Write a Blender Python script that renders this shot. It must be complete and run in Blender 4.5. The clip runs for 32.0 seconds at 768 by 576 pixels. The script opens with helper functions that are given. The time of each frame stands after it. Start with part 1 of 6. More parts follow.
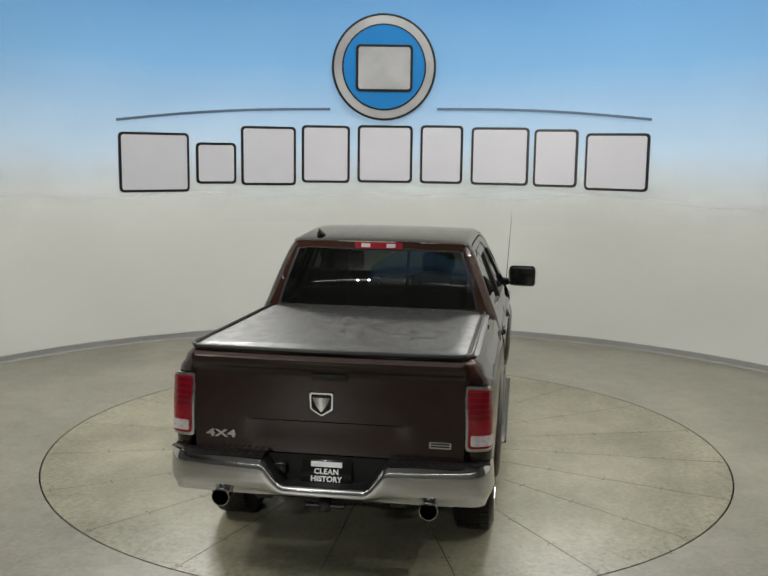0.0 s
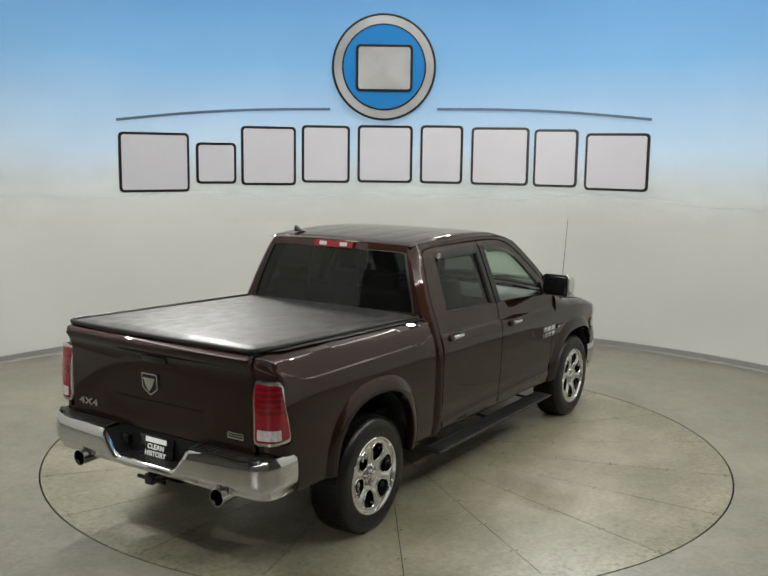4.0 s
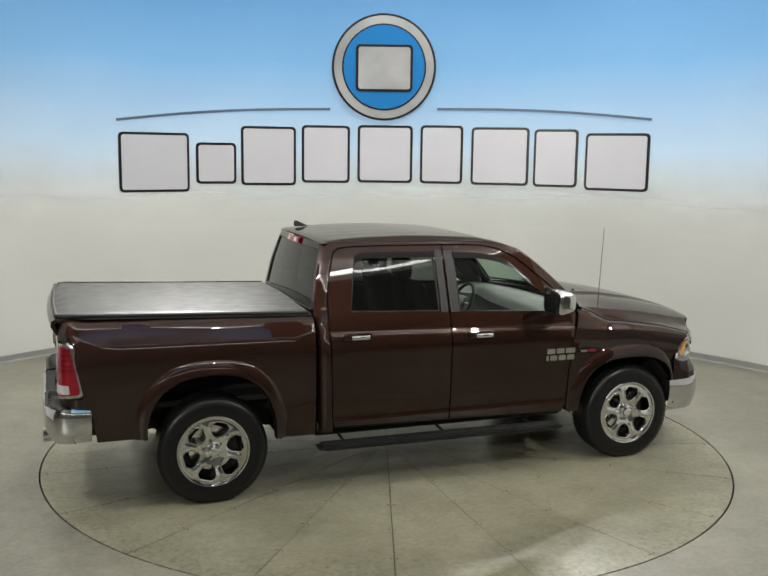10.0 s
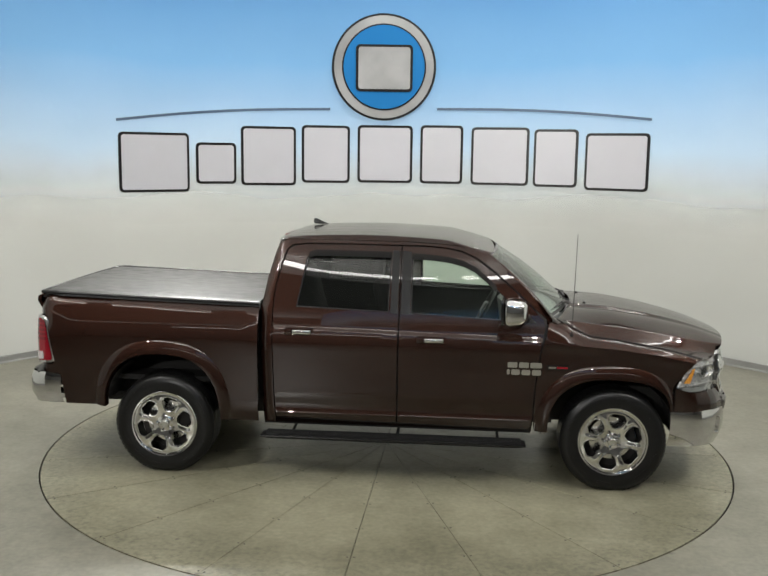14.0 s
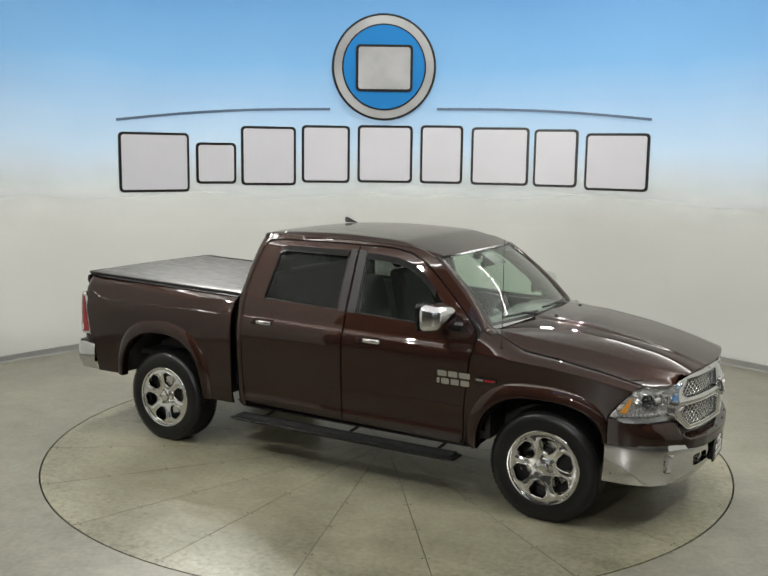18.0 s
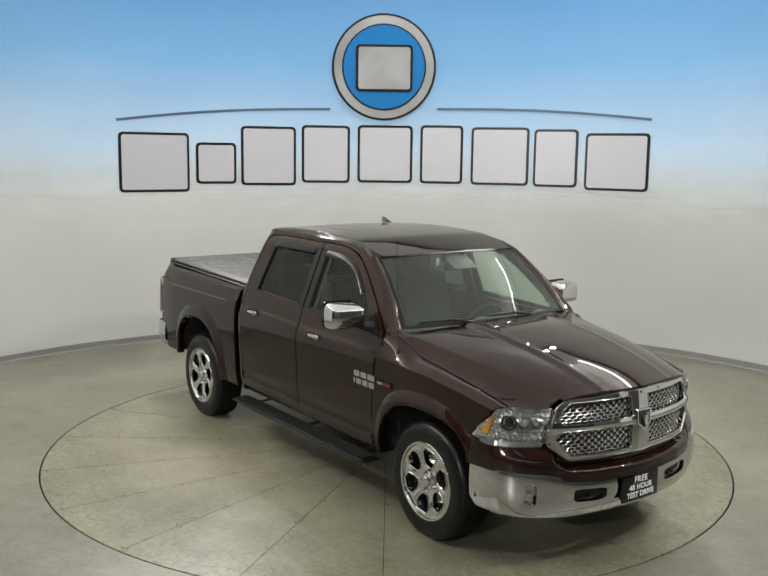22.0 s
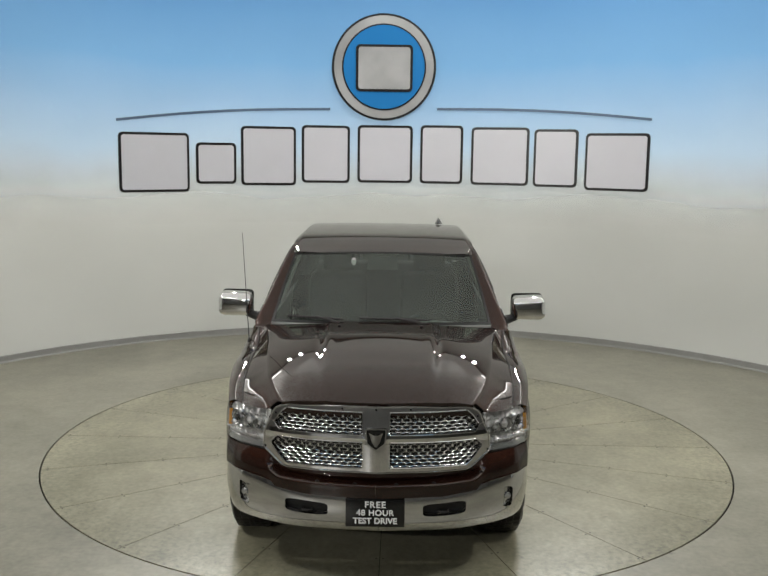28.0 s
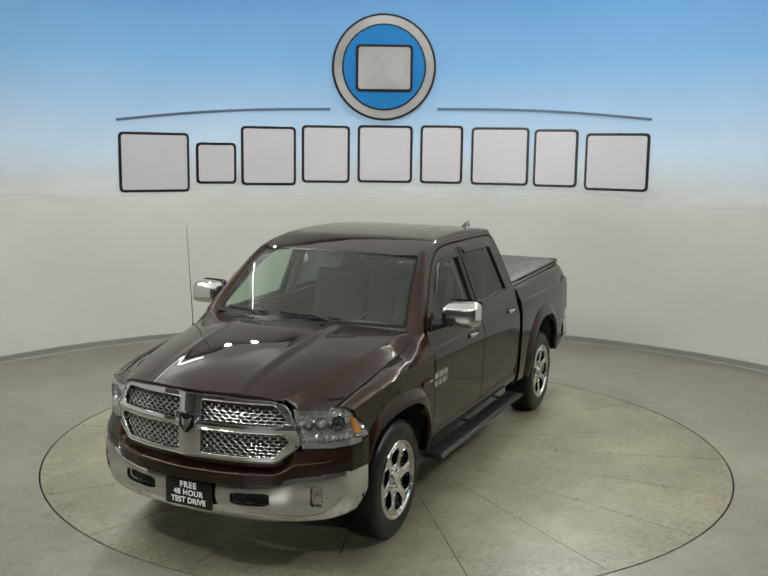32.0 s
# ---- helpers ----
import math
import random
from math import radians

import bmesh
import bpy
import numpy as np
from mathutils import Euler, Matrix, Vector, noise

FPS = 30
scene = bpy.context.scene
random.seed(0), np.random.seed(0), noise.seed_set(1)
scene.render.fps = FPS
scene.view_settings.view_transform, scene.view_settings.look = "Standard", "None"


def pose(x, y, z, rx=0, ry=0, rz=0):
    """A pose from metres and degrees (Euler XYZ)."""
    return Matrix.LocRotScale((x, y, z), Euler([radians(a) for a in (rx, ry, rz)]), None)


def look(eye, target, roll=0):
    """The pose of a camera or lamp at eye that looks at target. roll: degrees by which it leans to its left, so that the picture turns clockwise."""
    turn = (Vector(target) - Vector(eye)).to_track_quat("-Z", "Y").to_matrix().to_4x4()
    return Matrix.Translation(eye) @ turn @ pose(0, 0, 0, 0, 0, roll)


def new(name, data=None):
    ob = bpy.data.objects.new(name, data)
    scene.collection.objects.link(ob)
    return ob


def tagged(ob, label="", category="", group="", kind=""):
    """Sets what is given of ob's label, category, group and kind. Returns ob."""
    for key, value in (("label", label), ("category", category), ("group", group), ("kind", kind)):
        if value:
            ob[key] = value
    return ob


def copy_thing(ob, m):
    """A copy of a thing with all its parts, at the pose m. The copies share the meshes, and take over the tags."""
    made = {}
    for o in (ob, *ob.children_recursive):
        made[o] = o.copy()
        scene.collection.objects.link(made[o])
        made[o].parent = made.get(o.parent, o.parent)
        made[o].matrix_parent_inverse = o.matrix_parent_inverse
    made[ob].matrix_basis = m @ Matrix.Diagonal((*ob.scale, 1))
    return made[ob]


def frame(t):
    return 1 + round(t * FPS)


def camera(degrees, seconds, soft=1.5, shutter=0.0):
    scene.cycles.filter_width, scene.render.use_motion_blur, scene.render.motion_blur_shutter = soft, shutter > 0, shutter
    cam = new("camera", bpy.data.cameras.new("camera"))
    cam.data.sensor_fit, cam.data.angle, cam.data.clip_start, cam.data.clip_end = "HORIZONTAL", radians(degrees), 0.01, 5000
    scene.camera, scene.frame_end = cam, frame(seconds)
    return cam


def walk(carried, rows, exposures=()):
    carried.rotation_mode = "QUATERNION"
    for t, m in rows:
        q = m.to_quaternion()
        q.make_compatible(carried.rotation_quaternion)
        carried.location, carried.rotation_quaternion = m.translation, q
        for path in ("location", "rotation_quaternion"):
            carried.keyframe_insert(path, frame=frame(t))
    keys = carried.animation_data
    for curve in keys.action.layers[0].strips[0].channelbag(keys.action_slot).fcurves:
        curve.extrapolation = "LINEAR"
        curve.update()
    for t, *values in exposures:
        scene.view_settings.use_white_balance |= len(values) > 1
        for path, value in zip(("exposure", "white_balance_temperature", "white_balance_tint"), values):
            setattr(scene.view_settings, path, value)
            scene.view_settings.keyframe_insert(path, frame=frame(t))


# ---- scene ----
from mathutils.geometry import delaunay_2d_cdt

cam = camera(45.22, 32.0, soft=1.6)
EYE = Vector((0.0, -8.089, 2.606))
AIM = Vector((-0.0050, 0.98923, -0.14626))
walk(cam, [(0.0, look(EYE, EYE + AIM, 0.76)), (32.0, look(EYE, EYE + AIM, 0.76))],
     exposures=[(0.0, -0.08), (6.0, 0.02), (13.0, 0.12), (17.0, 0.14), (19.0, 0.10), (23.0, 0.0), (28.0, -0.09), (32.0, -0.09)])

# ---- light ----
world = bpy.data.worlds.new("world")
scene.world = world
world.use_nodes = True
world.node_tree.nodes["Background"].inputs[0].default_value = (0.5, 0.5, 0.5, 1)
world.node_tree.nodes["Background"].inputs[1].default_value = 0.02


def area_lamp(name, eye, target, sx, sy, watts, color=(1, 0.985, 0.95), shape="RECTANGLE"):
    data = bpy.data.lights.new(name, "AREA")
    data.shape, data.size, data.energy, data.color = shape, sx, watts, color
    data.spread = radians(140)
    if shape == "RECTANGLE":
        data.size_y = sy
    ob = new(name, data)
    ob.matrix_world = look(eye, target)
    return ob


# small lamps in a ring above the wall: two pairs on the far side, single ones round the sides and behind the camera
RING_R, RING_Y, RING_Z = 5.15, -0.611, 4.86
for az, watts in ((-33, 84), (-26, 84), (26, 84), (33, 84), (-88, 62), (88, 62), (-124, 92), (124, 92), (166, 44)):
    at = Vector((RING_R * math.sin(radians(az)), RING_Y + RING_R * math.cos(radians(az)), RING_Z))
    area_lamp("ring_lamp", at, (at.x * 0.05, -0.3, 0.6), 0.12, 0, watts * 0.62, shape="DISK")
for x in (-4.3, -3.8):
    area_lamp("rear_lamp", (x, -11.6, 4.5), (0, 0, 0.6), 0.11, 0, 72, shape="DISK")


# unseen fill lamps added under the ceiling to brighten the wall and its reflections
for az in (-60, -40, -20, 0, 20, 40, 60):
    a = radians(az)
    area_lamp("wall_fill_lamp", (4.1 * math.sin(a), -0.611 + 4.1 * math.cos(a), 5.05), (5.8 * math.sin(a), -0.611 + 5.8 * math.cos(a), 3.2), 0.16, 0, 1.2, shape="DISK")


# ---- materials ----
def material(name):
    m = bpy.data.materials.new(name)
    m.use_nodes = True
    return m, m.node_tree.nodes, m.node_tree.links, m.node_tree.nodes["Principled BSDF"]


def plain(name, color, rough=0.5, metal=0.0, grain=0.0, scale=40.0, bump=0.0, coat=0.0, ior=1.5):
    m, n, l, b = material(name)
    b.inputs["Base Color"].default_value = (*color, 1)
    b.inputs["Roughness"].default_value = rough
    b.inputs["Metallic"].default_value = metal
    b.inputs["IOR"].default_value = ior
    b.inputs["Coat Weight"].default_value = coat
    b.inputs["Coat Roughness"].default_value = 0.03
    if grain or bump:
        tc = n.new("ShaderNodeTexCoord")
        nz = n.new("ShaderNodeTexNoise")
        nz.inputs["Scale"].default_value = scale
        nz.inputs["Detail"].default_value = 5
        l.new(tc.outputs["Object"], nz.inputs["Vector"])
        if grain:
            mp = n.new("ShaderNodeMapRange")
            mp.inputs["To Min"].default_value = 1 - grain
            mp.inputs["To Max"].default_value = 1 + grain
            l.new(nz.outputs["Fac"], mp.inputs["Value"])
            mx = n.new("ShaderNodeVectorMath")
            mx.operation = "SCALE"
            mx.inputs[0].default_value = color
            l.new(mp.outputs["Result"], mx.inputs["Scale"])
            l.new(mx.outputs["Vector"], b.inputs["Base Color"])
        if bump:
            bp = n.new("ShaderNodeBump")
            bp.inputs["Strength"].default_value = bump
            bp.inputs["Distance"].default_value = 0.004
            l.new(nz.outputs["Fac"], bp.inputs["Height"])
            l.new(bp.outputs["Normal"], b.inputs["Normal"])
    return m


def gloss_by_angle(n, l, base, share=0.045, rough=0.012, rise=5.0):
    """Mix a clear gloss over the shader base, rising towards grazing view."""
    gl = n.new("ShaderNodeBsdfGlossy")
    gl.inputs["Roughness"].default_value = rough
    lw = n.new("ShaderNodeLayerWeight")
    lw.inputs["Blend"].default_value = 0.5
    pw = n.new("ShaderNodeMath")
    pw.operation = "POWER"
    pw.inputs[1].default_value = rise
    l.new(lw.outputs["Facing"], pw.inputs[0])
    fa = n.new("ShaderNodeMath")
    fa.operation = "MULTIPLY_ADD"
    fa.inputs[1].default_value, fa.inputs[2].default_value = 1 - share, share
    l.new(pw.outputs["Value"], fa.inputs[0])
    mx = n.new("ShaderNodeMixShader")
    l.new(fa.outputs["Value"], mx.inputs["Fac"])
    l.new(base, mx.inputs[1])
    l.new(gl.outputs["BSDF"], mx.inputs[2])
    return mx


def car_paint():
    m, n, l, b = material("brown_metallic_paint")
    tc = n.new("ShaderNodeTexCoord")
    vo = n.new("ShaderNodeTexVoronoi")
    vo.inputs["Scale"].default_value = 900
    l.new(tc.outputs["Object"], vo.inputs["Vector"])
    ra = n.new("ShaderNodeValToRGB")
    ra.color_ramp.elements[0].color = (0.0095, 0.0034, 0.0023, 1)
    ra.color_ramp.elements[1].color = (0.037, 0.0158, 0.0106, 1)
    l.new(vo.outputs["Color"], ra.inputs["Fac"])
    l.new(ra.outputs["Color"], b.inputs["Base Color"])
    b.inputs["Metallic"].default_value = 0.9
    b.inputs["Roughness"].default_value = 0.55
    b.inputs["Specular Tint"].default_value = (0.25, 0.08, 0.04, 1)
    b.inputs["Specular IOR Level"].default_value = 0.1
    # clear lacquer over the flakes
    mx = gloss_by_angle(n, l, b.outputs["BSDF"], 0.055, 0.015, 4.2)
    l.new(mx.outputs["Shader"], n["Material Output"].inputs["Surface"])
    return m


def glass(name, tint, haze=0.0, share=0.04):
    m, n, l, b = material(name)
    tr = n.new("ShaderNodeBsdfTransparent")
    tr.inputs["Color"].default_value = (*tint, 1)
    mx = gloss_by_angle(n, l, tr.outputs["BSDF"], share)
    out = mx
    if haze:                      # pale haze mixed in for the reflections that veil the pane
        df = n.new("ShaderNodeBsdfDiffuse")
        df.inputs["Color"].default_value = (0.52, 0.58, 0.52, 1)
        out = n.new("ShaderNodeMixShader")
        out.inputs["Fac"].default_value = haze
        l.new(mx.outputs["Shader"], out.inputs[1])
        l.new(df.outputs["BSDF"], out.inputs[2])
    l.new(out.outputs["Shader"], n["Material Output"].inputs["Surface"])
    return m


def concrete(name, dark, light, rough, seed, rim=0.0):
    m, n, l, b = material(name)
    tc = n.new("ShaderNodeTexCoord")
    mp = n.new("ShaderNodeMapping")
    mp.inputs["Location"].default_value = (seed, seed * 2, 0)
    l.new(tc.outputs["Object"], mp.inputs["Vector"])
    big = n.new("ShaderNodeTexNoise")
    big.inputs["Scale"].default_value = 0.9
    big.inputs["Detail"].default_value = 8
    big.inputs["Roughness"].default_value = 0.65
    fine = n.new("ShaderNodeTexNoise")
    fine.inputs["Scale"].default_value = 26
    fine.inputs["Detail"].default_value = 6
    mid = n.new("ShaderNodeTexNoise")
    mid.inputs["Scale"].default_value = 4.5
    mid.inputs["Detail"].default_value = 7
    mid.inputs["Roughness"].default_value = 0.7
    md = n.new("ShaderNodeMath")
    md.operation = "MULTIPLY_ADD"
    md.inputs[1].default_value = 0.62
    l.new(mid.outputs["Fac"], md.inputs[0])
    l.new(big.outputs["Fac"], md.inputs[2])
    for q in (big, mid, fine):
        l.new(mp.outputs["Vector"], q.inputs["Vector"])
    ad = n.new("ShaderNodeMath")
    ad.operation = "MULTIPLY_ADD"
    ad.inputs[1].default_value = 0.46
    l.new(fine.outputs["Fac"], ad.inputs[0])
    l.new(md.outputs["Value"], ad.inputs[2])
    ra = n.new("ShaderNodeValToRGB")
    ra.color_ramp.elements[0].color = (*dark, 1)
    ra.color_ramp.elements[1].color = (*light, 1)
    sc = n.new("ShaderNodeMapRange")
    sc.inputs["From Min"].default_value, sc.inputs["From Max"].default_value = 0.77, 1.33
    l.new(ad.outputs["Value"], sc.inputs["Value"])
    l.new(sc.outputs["Result"], ra.inputs["Fac"])
    # small dark specks and scuffs
    sp = n.new("ShaderNodeTexNoise")
    sp.inputs["Scale"].default_value = 7.5
    sp.inputs["Detail"].default_value = 3
    l.new(mp.outputs["Vector"], sp.inputs["Vector"])
    sr = n.new("ShaderNodeMapRange")
    sr.inputs["From Min"].default_value, sr.inputs["From Max"].default_value = 0.70, 0.78
    sr.inputs["To Min"].default_value, sr.inputs["To Max"].default_value = 1.0, 0.55
    l.new(sp.outputs["Fac"], sr.inputs["Value"])
    mx = n.new("ShaderNodeVectorMath")
    mx.operation = "SCALE"
    l.new(ra.outputs["Color"], mx.inputs[0])
    l.new(sr.outputs["Result"], mx.inputs["Scale"])
    if rim:                      # speckled grime gathered towards the rim
        ln = n.new("ShaderNodeVectorMath")
        ln.operation = "LENGTH"
        l.new(tc.outputs["Object"], ln.inputs[0])
        zone = n.new("ShaderNodeMapRange")
        zone.inputs["From Min"].default_value, zone.inputs["From Max"].default_value = rim * 0.72, rim
        l.new(ln.outputs["Value"], zone.inputs["Value"])
        gn = n.new("ShaderNodeTexNoise")
        gn.inputs["Scale"].default_value = 22
        gn.inputs["Detail"].default_value = 6
        gn.inputs["Roughness"].default_value = 0.7
        l.new(mp.outputs["Vector"], gn.inputs["Vector"])
        gs = n.new("ShaderNodeMapRange")
        gs.inputs["From Min"].default_value, gs.inputs["From Max"].default_value = 0.46, 0.66
        gs.inputs["To Max"].default_value = 0.5
        l.new(gn.outputs["Fac"], gs.inputs["Value"])
        am = n.new("ShaderNodeMath")
        am.operation = "MULTIPLY"
        l.new(zone.outputs["Result"], am.inputs[0])
        l.new(gs.outputs["Result"], am.inputs[1])
        iv = n.new("ShaderNodeMath")
        iv.operation = "SUBTRACT"
        l.new(sr.outputs["Result"], iv.inputs[0])
        l.new(am.outputs["Value"], iv.inputs[1])
        l.new(iv.outputs["Value"], mx.inputs["Scale"])
    l.new(mx.outputs["Vector"], b.inputs["Base Color"])
    rr = n.new("ShaderNodeMapRange")
    rr.inputs["To Min"].default_value, rr.inputs["To Max"].default_value = rough - 0.1, rough + 0.12
    l.new(big.outputs["Fac"], rr.inputs["Value"])
    l.new(rr.outputs["Result"], b.inputs["Roughness"])
    bp = n.new("ShaderNodeBump")
    bp.inputs["Strength"].default_value = 0.08
    bp.inputs["Distance"].default_value = 0.003
    l.new(fine.outputs["Fac"], bp.inputs["Height"])
    l.new(bp.outputs["Normal"], b.inputs["Normal"])
    return m


def wall_paint():
    m, n, l, b = material("wall_paint")
    tc = n.new("ShaderNodeTexCoord")
    sx = n.new("ShaderNodeSeparateXYZ")
    l.new(tc.outputs["Object"], sx.inputs["Vector"])
    nz = n.new("ShaderNodeTexNoise")
    nz.inputs["Scale"].default_value = 0.6
    nz.inputs["Detail"].default_value = 5
    l.new(tc.outputs["Object"], nz.inputs["Vector"])
    ra = n.new("ShaderNodeValToRGB")
    e = ra.color_ramp.elements
    e[0].position, e[0].color = 0.35, (0.485, 0.495, 0.467, 1)
    e[1].position, e[1].color = 0.65, (0.512, 0.522, 0.494, 1)
    l.new(nz.outputs["Fac"], ra.inputs["Fac"])
    l.new(ra.outputs["Color"], b.inputs["Base Color"])
    b.inputs["Roughness"].default_value = 0.6
    return m


def sheer_print():
    # the sky overlay put on sheer cloth: clear at the hem, pale sky above it, deepening in blue with height
    m, n, l, b = material("sheer_overlay_print")
    n.remove(b)
    tc = n.new("ShaderNodeTexCoord")
    sx = n.new("ShaderNodeSeparateXYZ")
    l.new(tc.outputs["Object"], sx.inputs["Vector"])
    nz = n.new("ShaderNodeTexNoise")
    nz.inputs["Scale"].default_value = 0.5
    nz.inputs["Detail"].default_value = 3
    l.new(tc.outputs["Object"], nz.inputs["Vector"])
    ma = n.new("ShaderNodeMath")
    ma.operation = "MULTIPLY_ADD"
    ma.inputs[1].default_value = 0.5
    l.new(nz.outputs["Fac"], ma.inputs[0])
    l.new(sx.outputs["Z"], ma.inputs[2])
    mp = n.new("ShaderNodeMapRange")
    mp.inputs["From Min"].default_value, mp.inputs["From Max"].default_value = 0.25, 5.25
    l.new(ma.outputs["Value"], mp.inputs["Value"])
    ra = n.new("ShaderNodeValToRGB")
    e = ra.color_ramp.elements
    e[0].position, e[0].color = 0.34, (0.76, 0.80, 0.81, 1)
    e[1].position, e[1].color = 0.95, (0.14, 0.335, 0.62, 1)
    for p, c in OVERLAY_SKY:
        e.new(p).color = (*c, 1)
    l.new(mp.outputs["Result"], ra.inputs["Fac"])
    al = n.new("ShaderNodeMapRange")
    al.inputs["From Min"].default_value, al.inputs["From Max"].default_value = 0.30, 0.56
    al.interpolation_type = "SMOOTHSTEP"
    l.new(mp.outputs["Result"], al.inputs["Value"])
    df = n.new("ShaderNodeBsdfDiffuse")
    tl = n.new("ShaderNodeBsdfTranslucent")
    for q in (df, tl):
        l.new(ra.outputs["Color"], q.inputs["Color"])
    cl = n.new("ShaderNodeMixShader")
    cl.inputs["Fac"].default_value = 0.5
    l.new(df.outputs["BSDF"], cl.inputs[1])
    l.new(tl.outputs["BSDF"], cl.inputs[2])
    tr = n.new("ShaderNodeBsdfTransparent")
    mx = n.new("ShaderNodeMixShader")
    l.new(al.outputs["Result"], mx.inputs["Fac"])
    l.new(tr.outputs["BSDF"], mx.inputs[1])
    l.new(cl.outputs["Shader"], mx.inputs[2])
    l.new(mx.outputs["Shader"], n["Material Output"].inputs["Surface"])
    return m


OVERLAY_SKY = ((0.41, (0.68, 0.75, 0.80)), (0.53, (0.56, 0.73, 0.90)), (0.66, (0.36, 0.57, 0.82)), (0.76, (0.23, 0.47, 0.77)))
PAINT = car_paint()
CHROME = plain("chrome", (0.64, 0.64, 0.64), 0.045, 1.0)
CHROME_SOFT = plain("satin_chrome", (0.62, 0.62, 0.60), 0.16, 1.0)
BLACK = plain("black_plastic", (0.008, 0.008, 0.008), 0.42, grain=0.2, scale=90, bump=0.08, ior=1.33)
GLOSSBLACK = plain("gloss_black", (0.008, 0.008, 0.008), 0.12)
RUBBER = plain("tyre_rubber", (0.006, 0.006, 0.006), 0.33, grain=0.25, scale=30, bump=0.15, ior=1.36)
UNDER = plain("underbody", (0.012, 0.011, 0.010), 0.8, grain=0.3, scale=20)
VINYL = plain("cover_vinyl", (0.020, 0.020, 0.0195), 0.36, grain=0.35, scale=5, bump=0.2, ior=1.55)
vn = VINYL.node_tree
_n = vn.nodes.new("ShaderNodeTexNoise")
_n.inputs["Scale"].default_value, _n.inputs["Detail"].default_value = 7.0, 5
_m = vn.nodes.new("ShaderNodeMapRange")
_m.inputs["From Min"].default_value, _m.inputs["From Max"].default_value = 0.35, 0.65
_m.inputs["To Min"].default_value, _m.inputs["To Max"].default_value = 0.34, 0.50
_c = vn.nodes.new("ShaderNodeTexCoord")
_s = vn.nodes.new("ShaderNodeMapping")
_s.inputs["Scale"].default_value = (1.0, 1.8, 1.0)
vn.links.new(_c.outputs["Object"], _s.inputs["Vector"])
vn.links.new(_s.outputs["Vector"], _n.inputs["Vector"])
vn.links.new(_n.outputs["Fac"], _m.inputs["Value"])
vn.links.new(_m.outputs["Result"], vn.nodes["Principled BSDF"].inputs["Roughness"])
LEATHER = plain("dark_leather", (0.011, 0.011, 0.0105), 0.7, grain=0.2, scale=25, bump=0.1)
DASH = plain("dashboard_vinyl", (0.11, 0.112, 0.106), 0.6, grain=0.1, scale=60)
HEADLINER = plain("headliner_cloth", (0.45, 0.45, 0.42), 0.9, grain=0.1, scale=80)
RED = plain("red_lens", (0.18, 0.002, 0.009), 0.12, coat=0.6)
DARKRED = plain("dark_red_lens", (0.11, 0.002, 0.006), 0.12, coat=0.6)
AMBER = plain("amber_lens", (0.50, 0.215, 0.02), 0.2, coat=0.5)
WHITELENS = plain("white_lens", (0.38, 0.36, 0.36), 0.15, coat=0.5)
REFLECTOR = plain("lamp_reflector", (0.46, 0.46, 0.455), 0.16, 0.6, coat=0.9)
LAMPTRIM = plain("lamp_trim", (0.16, 0.165, 0.16), 0.22, 0.3, coat=0.5)
REVERSE = plain("reversing_lens", (0.50, 0.46, 0.46), 0.15, 0.3, grain=0.5, scale=45, coat=0.5)
FLOCK = plain("fog_lamp_bowl", (0.50, 0.50, 0.49), 0.2, 0.95)
FOGLENS = plain("fog_lamp_lens", (0.45, 0.46, 0.46), 0.08, 0.8, coat=0.8)
BOLT = plain("dull_bolt", (0.075, 0.072, 0.06), 0.6, grain=0.3, scale=60)
WHITE = plain("white_lettering", (0.80, 0.80, 0.80), 0.5)
GLASS_TINT = glass("tinted_glass", (0.16, 0.165, 0.16), 0.008, 0.035)
GLASS_REAR = glass("privacy_glass", (0.07, 0.073, 0.07), 0.004, 0.04)
GLASS_CLEAR = glass("green_tinted_glass", (0.54, 0.66, 0.58), 0.055)
GRILLE = plain("bright_grille_plating", (0.60, 0.60, 0.59), 0.075, 0.95)
LENS = glass("clear_lens", (0.98, 0.98, 0.98), 0.015, 0.03)
GLASS_SIDE = glass("green_side_glass", (0.78, 0.87, 0.80), 0.01)
WALL = wall_paint()
OUTWARD = (PAINT, GLASS_TINT, GLASS_REAR, GLASS_CLEAR, GLASS_SIDE, LENS)
SHEER = sheer_print()
FLOOR = concrete("floor_concrete", (0.105, 0.101, 0.078), (0.225, 0.215, 0.171), 0.40, 3.1)
PLATE = concrete("turntable_concrete", (0.112, 0.106, 0.070), (0.290, 0.274, 0.195), 0.31, 7.7, rim=2.96)
GAP = plain("dark_gap", (0.02, 0.02, 0.018), 0.8)
BASE = plain("grey_vinyl_base", (0.20, 0.20, 0.19), 0.5, grain=0.1, scale=8)
BACKWALL = plain("grey_wall", (0.20, 0.197, 0.186), 0.8, grain=0.1, scale=2)
SOUTHWALL = plain("dark_hall_wall", (0.28, 0.28, 0.272), 0.8, grain=0.15, scale=2)
# unseen ceiling inferred from reflections; its emission is added to brighten the hood
CEILING_GLOW = plain("added_ceiling_glow", (0.80, 0.80, 0.78), 0.7, grain=0.04, scale=2)
CEILING_GLOW.node_tree.nodes["Principled BSDF"].inputs["Emission Color"].default_value = (1, 0.985, 0.95, 1)
CEILING_GLOW.node_tree.nodes["Principled BSDF"].inputs["Emission Strength"].default_value = 0.38
HALLCEIL = plain("dark_hall_ceiling", (0.16, 0.16, 0.155), 0.8, grain=0.15, scale=3)
